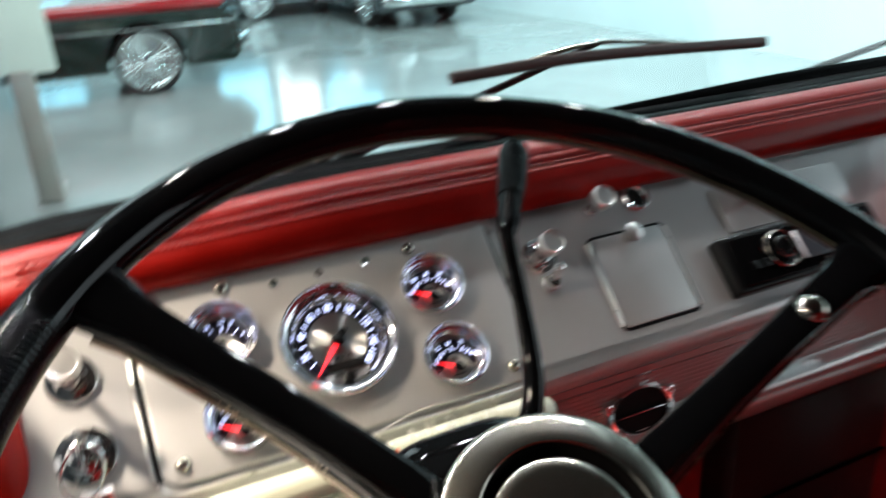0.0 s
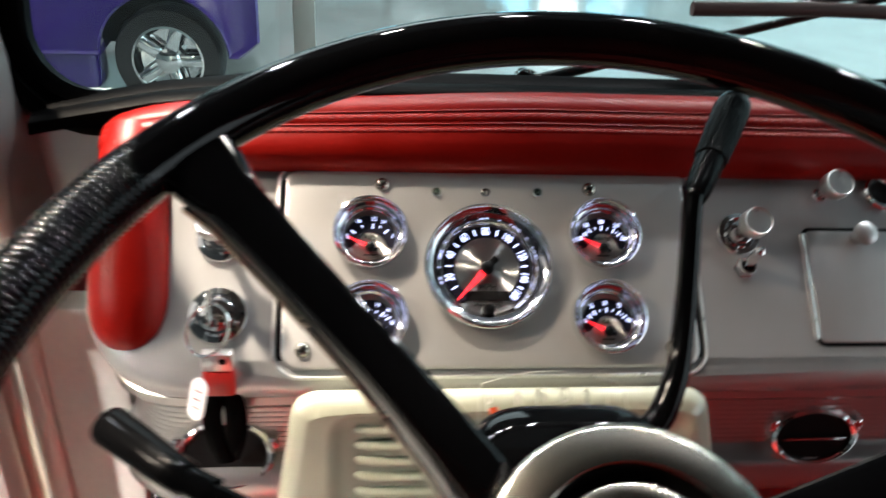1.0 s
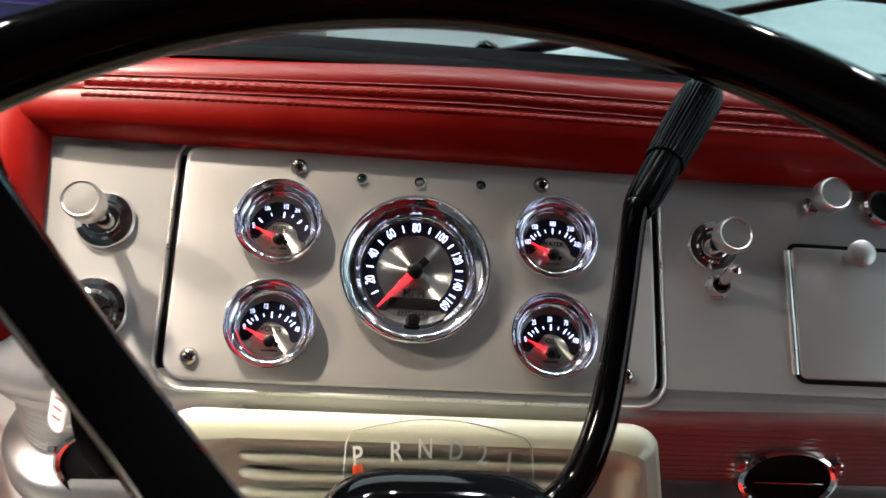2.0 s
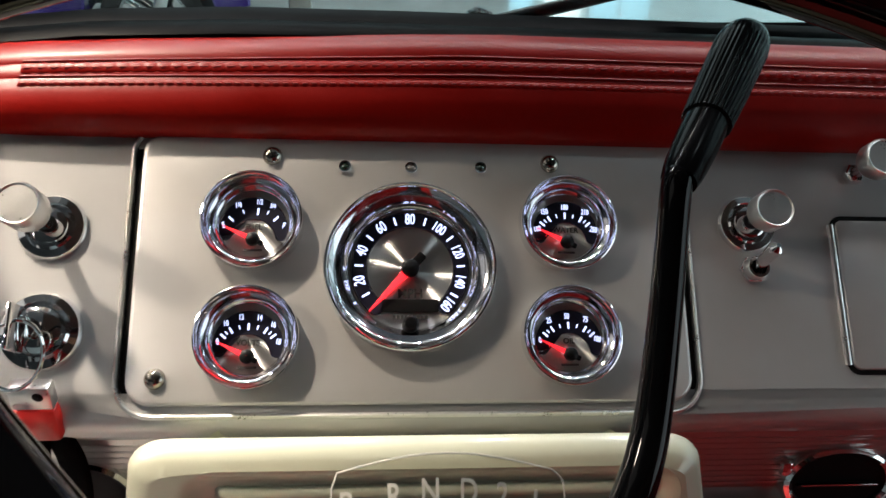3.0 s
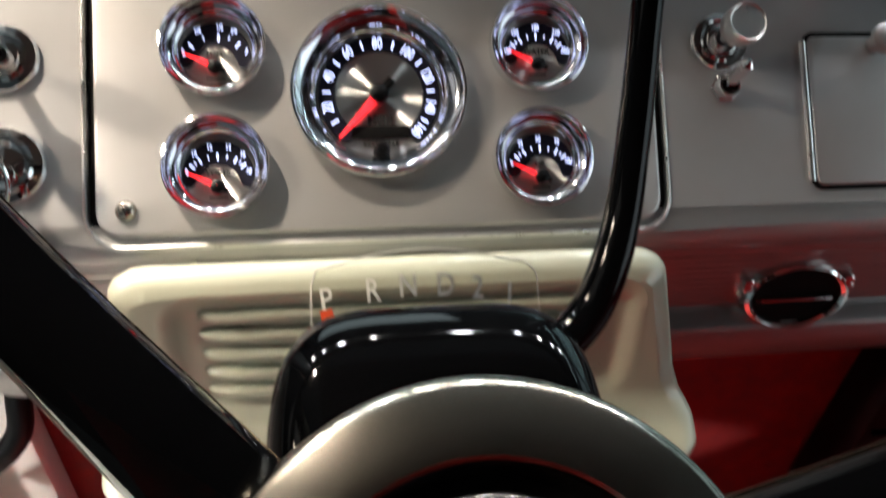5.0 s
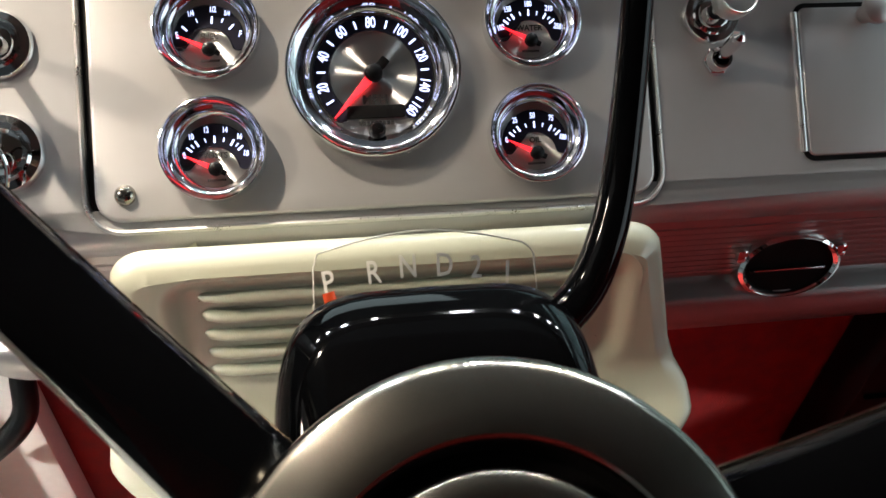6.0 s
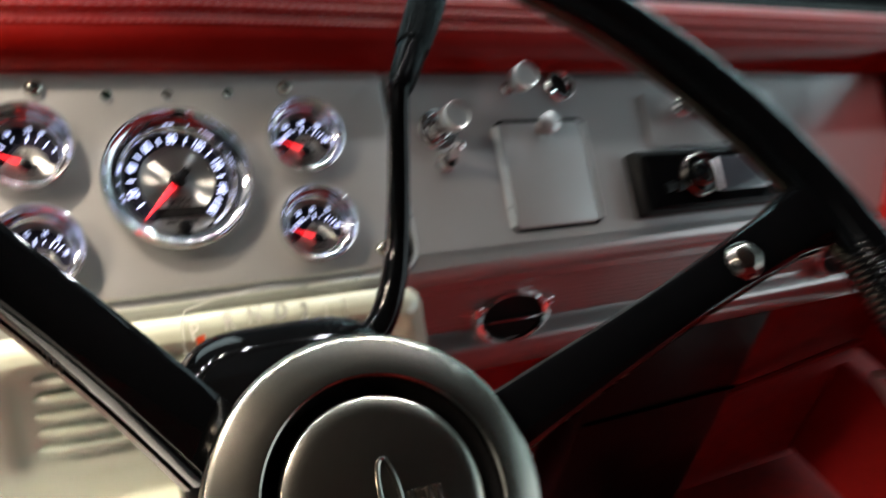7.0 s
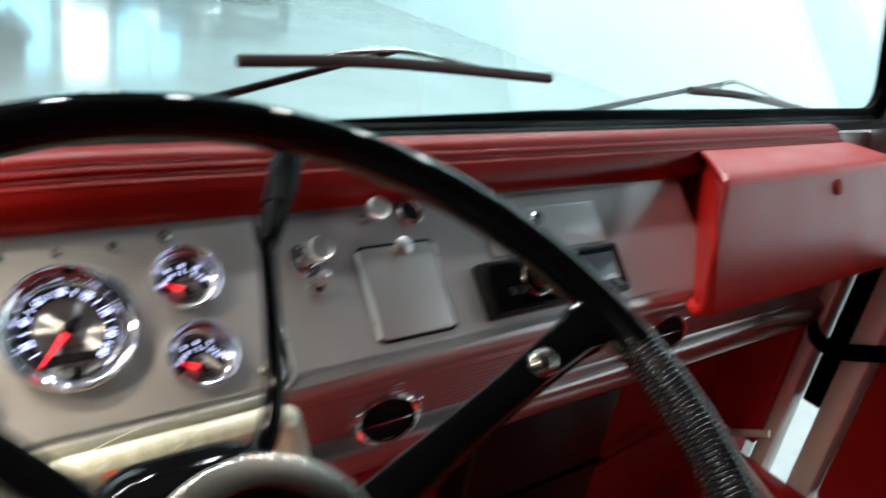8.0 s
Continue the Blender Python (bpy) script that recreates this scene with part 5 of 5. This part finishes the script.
def saloon(px, py, lower, upper, label, m=Matrix()):
    """A long low old car that stands side-on, its front to the right."""
    top = thing("car", m @ pose(px, py, 0), label, "car", "cars on show")
    R = 0.36
    for wx, nm in ((0.0, "front_wing"), (-2.9, "rear_wing")):
        side = arch_side(wx - 1.45, wx + (1.02 if wx == 0 else 1.448), 0.27, 0.86, wx, R, 0.40, 0.10)
        loops = [[(px + x, py + 0.9, z) for x, z in shrink(side, 0.02)], [(px + x, py - 0.03, z) for x, z in shrink(side, 0.005)], [(px + x, py - 0.09, z) for x, z in side], [(px + x, py - 0.12, z) for x, z in shrink(side, 0.02)], [(px + x, py - 0.11, z) for x, z in shrink(side, 0.05)]]
        part(nm, stack(loops), lower, top, "", m)
    part("far_side", box(5.3, 0.75, 0.58, 0.12, px - 1.7, py + 1.25, 0.57, 3), lower, top, "", m)
    part("hood", box(2.2, 1.5, 0.14, 0.06, px - 0.2, py + 0.72, 0.90, 3), upper, top, "", m)
    part("deck", box(1.5, 1.5, 0.14, 0.06, px - 3.5, py + 0.72, 0.90, 3), upper, top, "", m)
    roof = [(-2.9, 0.92), (-2.35, 1.36), (-1.55, 1.40), (-0.95, 0.93)]
    loops = [[(px + x, py + 0.12 + (0.14 if z > 1.2 else 0.0), z) for x, z in roof], [(px + x, py + 1.32 - (0.14 if z > 1.2 else 0.0), z) for x, z in roof]]
    part("cabin", stack(loops), DARK_GLASS, top, "dark windows", m)
    part("roof", box(0.95, 1.0, 0.05, 0.02, px - 1.95, py + 0.72, 1.40), upper, top, "", m)
    part("bumper", tube([(px + 0.98, py - 0.05, 0.45), (px + 1.10, py + 0.15, 0.45), (px + 1.12, py + 0.72, 0.45), (px + 1.10, py + 1.3, 0.45)], 0.055, 12, 1.5), CHROME, top, "chrome bumper", m)
    part("side_strip", box(2.3, 0.012, 0.02, 0.004, px - 0.2, py - 0.125, 0.70), CHROME, top, "chrome side strip", m)
    part("headlamp", lathe([(0.10, 0.0), (0.10, 0.03), (0.085, 0.045), (0.001, 0.06)], 28), CHROME, top, "round chrome headlamp", m @ pose(px + 1.0, py + 0.12, 0.70, 0, 90))
    for x, y, s in ((0, 0.02, 1), (-2.9, 0.02, 1), (0, 1.42, -1), (-2.9, 1.42, -1)):
        road_wheel(m @ pose(px + x, py + y, R, 90 if s > 0 else -90), top, R, 0.2, 28, 0.84)
    return top


DARK_GLASS = material("dark_car_glass", (0.01, 0.012, 0.014), 0.05, coat=1.0)
saloon(0.50, 8.62, GREEN, CAR_RED, "dark green and red old car with a chrome wire wheel")
saloon(0.0, 0.0, CAR_GREY, CAR_GREY, "dark grey car end-on far across the showroom", pose(4.4, 12.4, 0, 0, 0, -90))
saloon(6.0, 15.1, CAR_GREY, CAR_GREY, "dark grey car side-on against the far wall")

sign = thing("sign_stand", pose(-0.52, 5.05, 0), "free-standing sign with a pale board on a grey post", "sign stand")
part("post", box(0.15, 0.07, 0.86, 0.01, -0.515, 5.05, 0.43), POST, sign, "grey-brown flat post")
part("foot", box(0.17, 0.42, 0.02, 0.006, -0.515, 5.23, 0.010), POST, sign)
part("board", box(1.0, 0.05, 0.75, 0.01, -0.80, 5.05, 1.215), BOARD, sign, "pale green-white board")
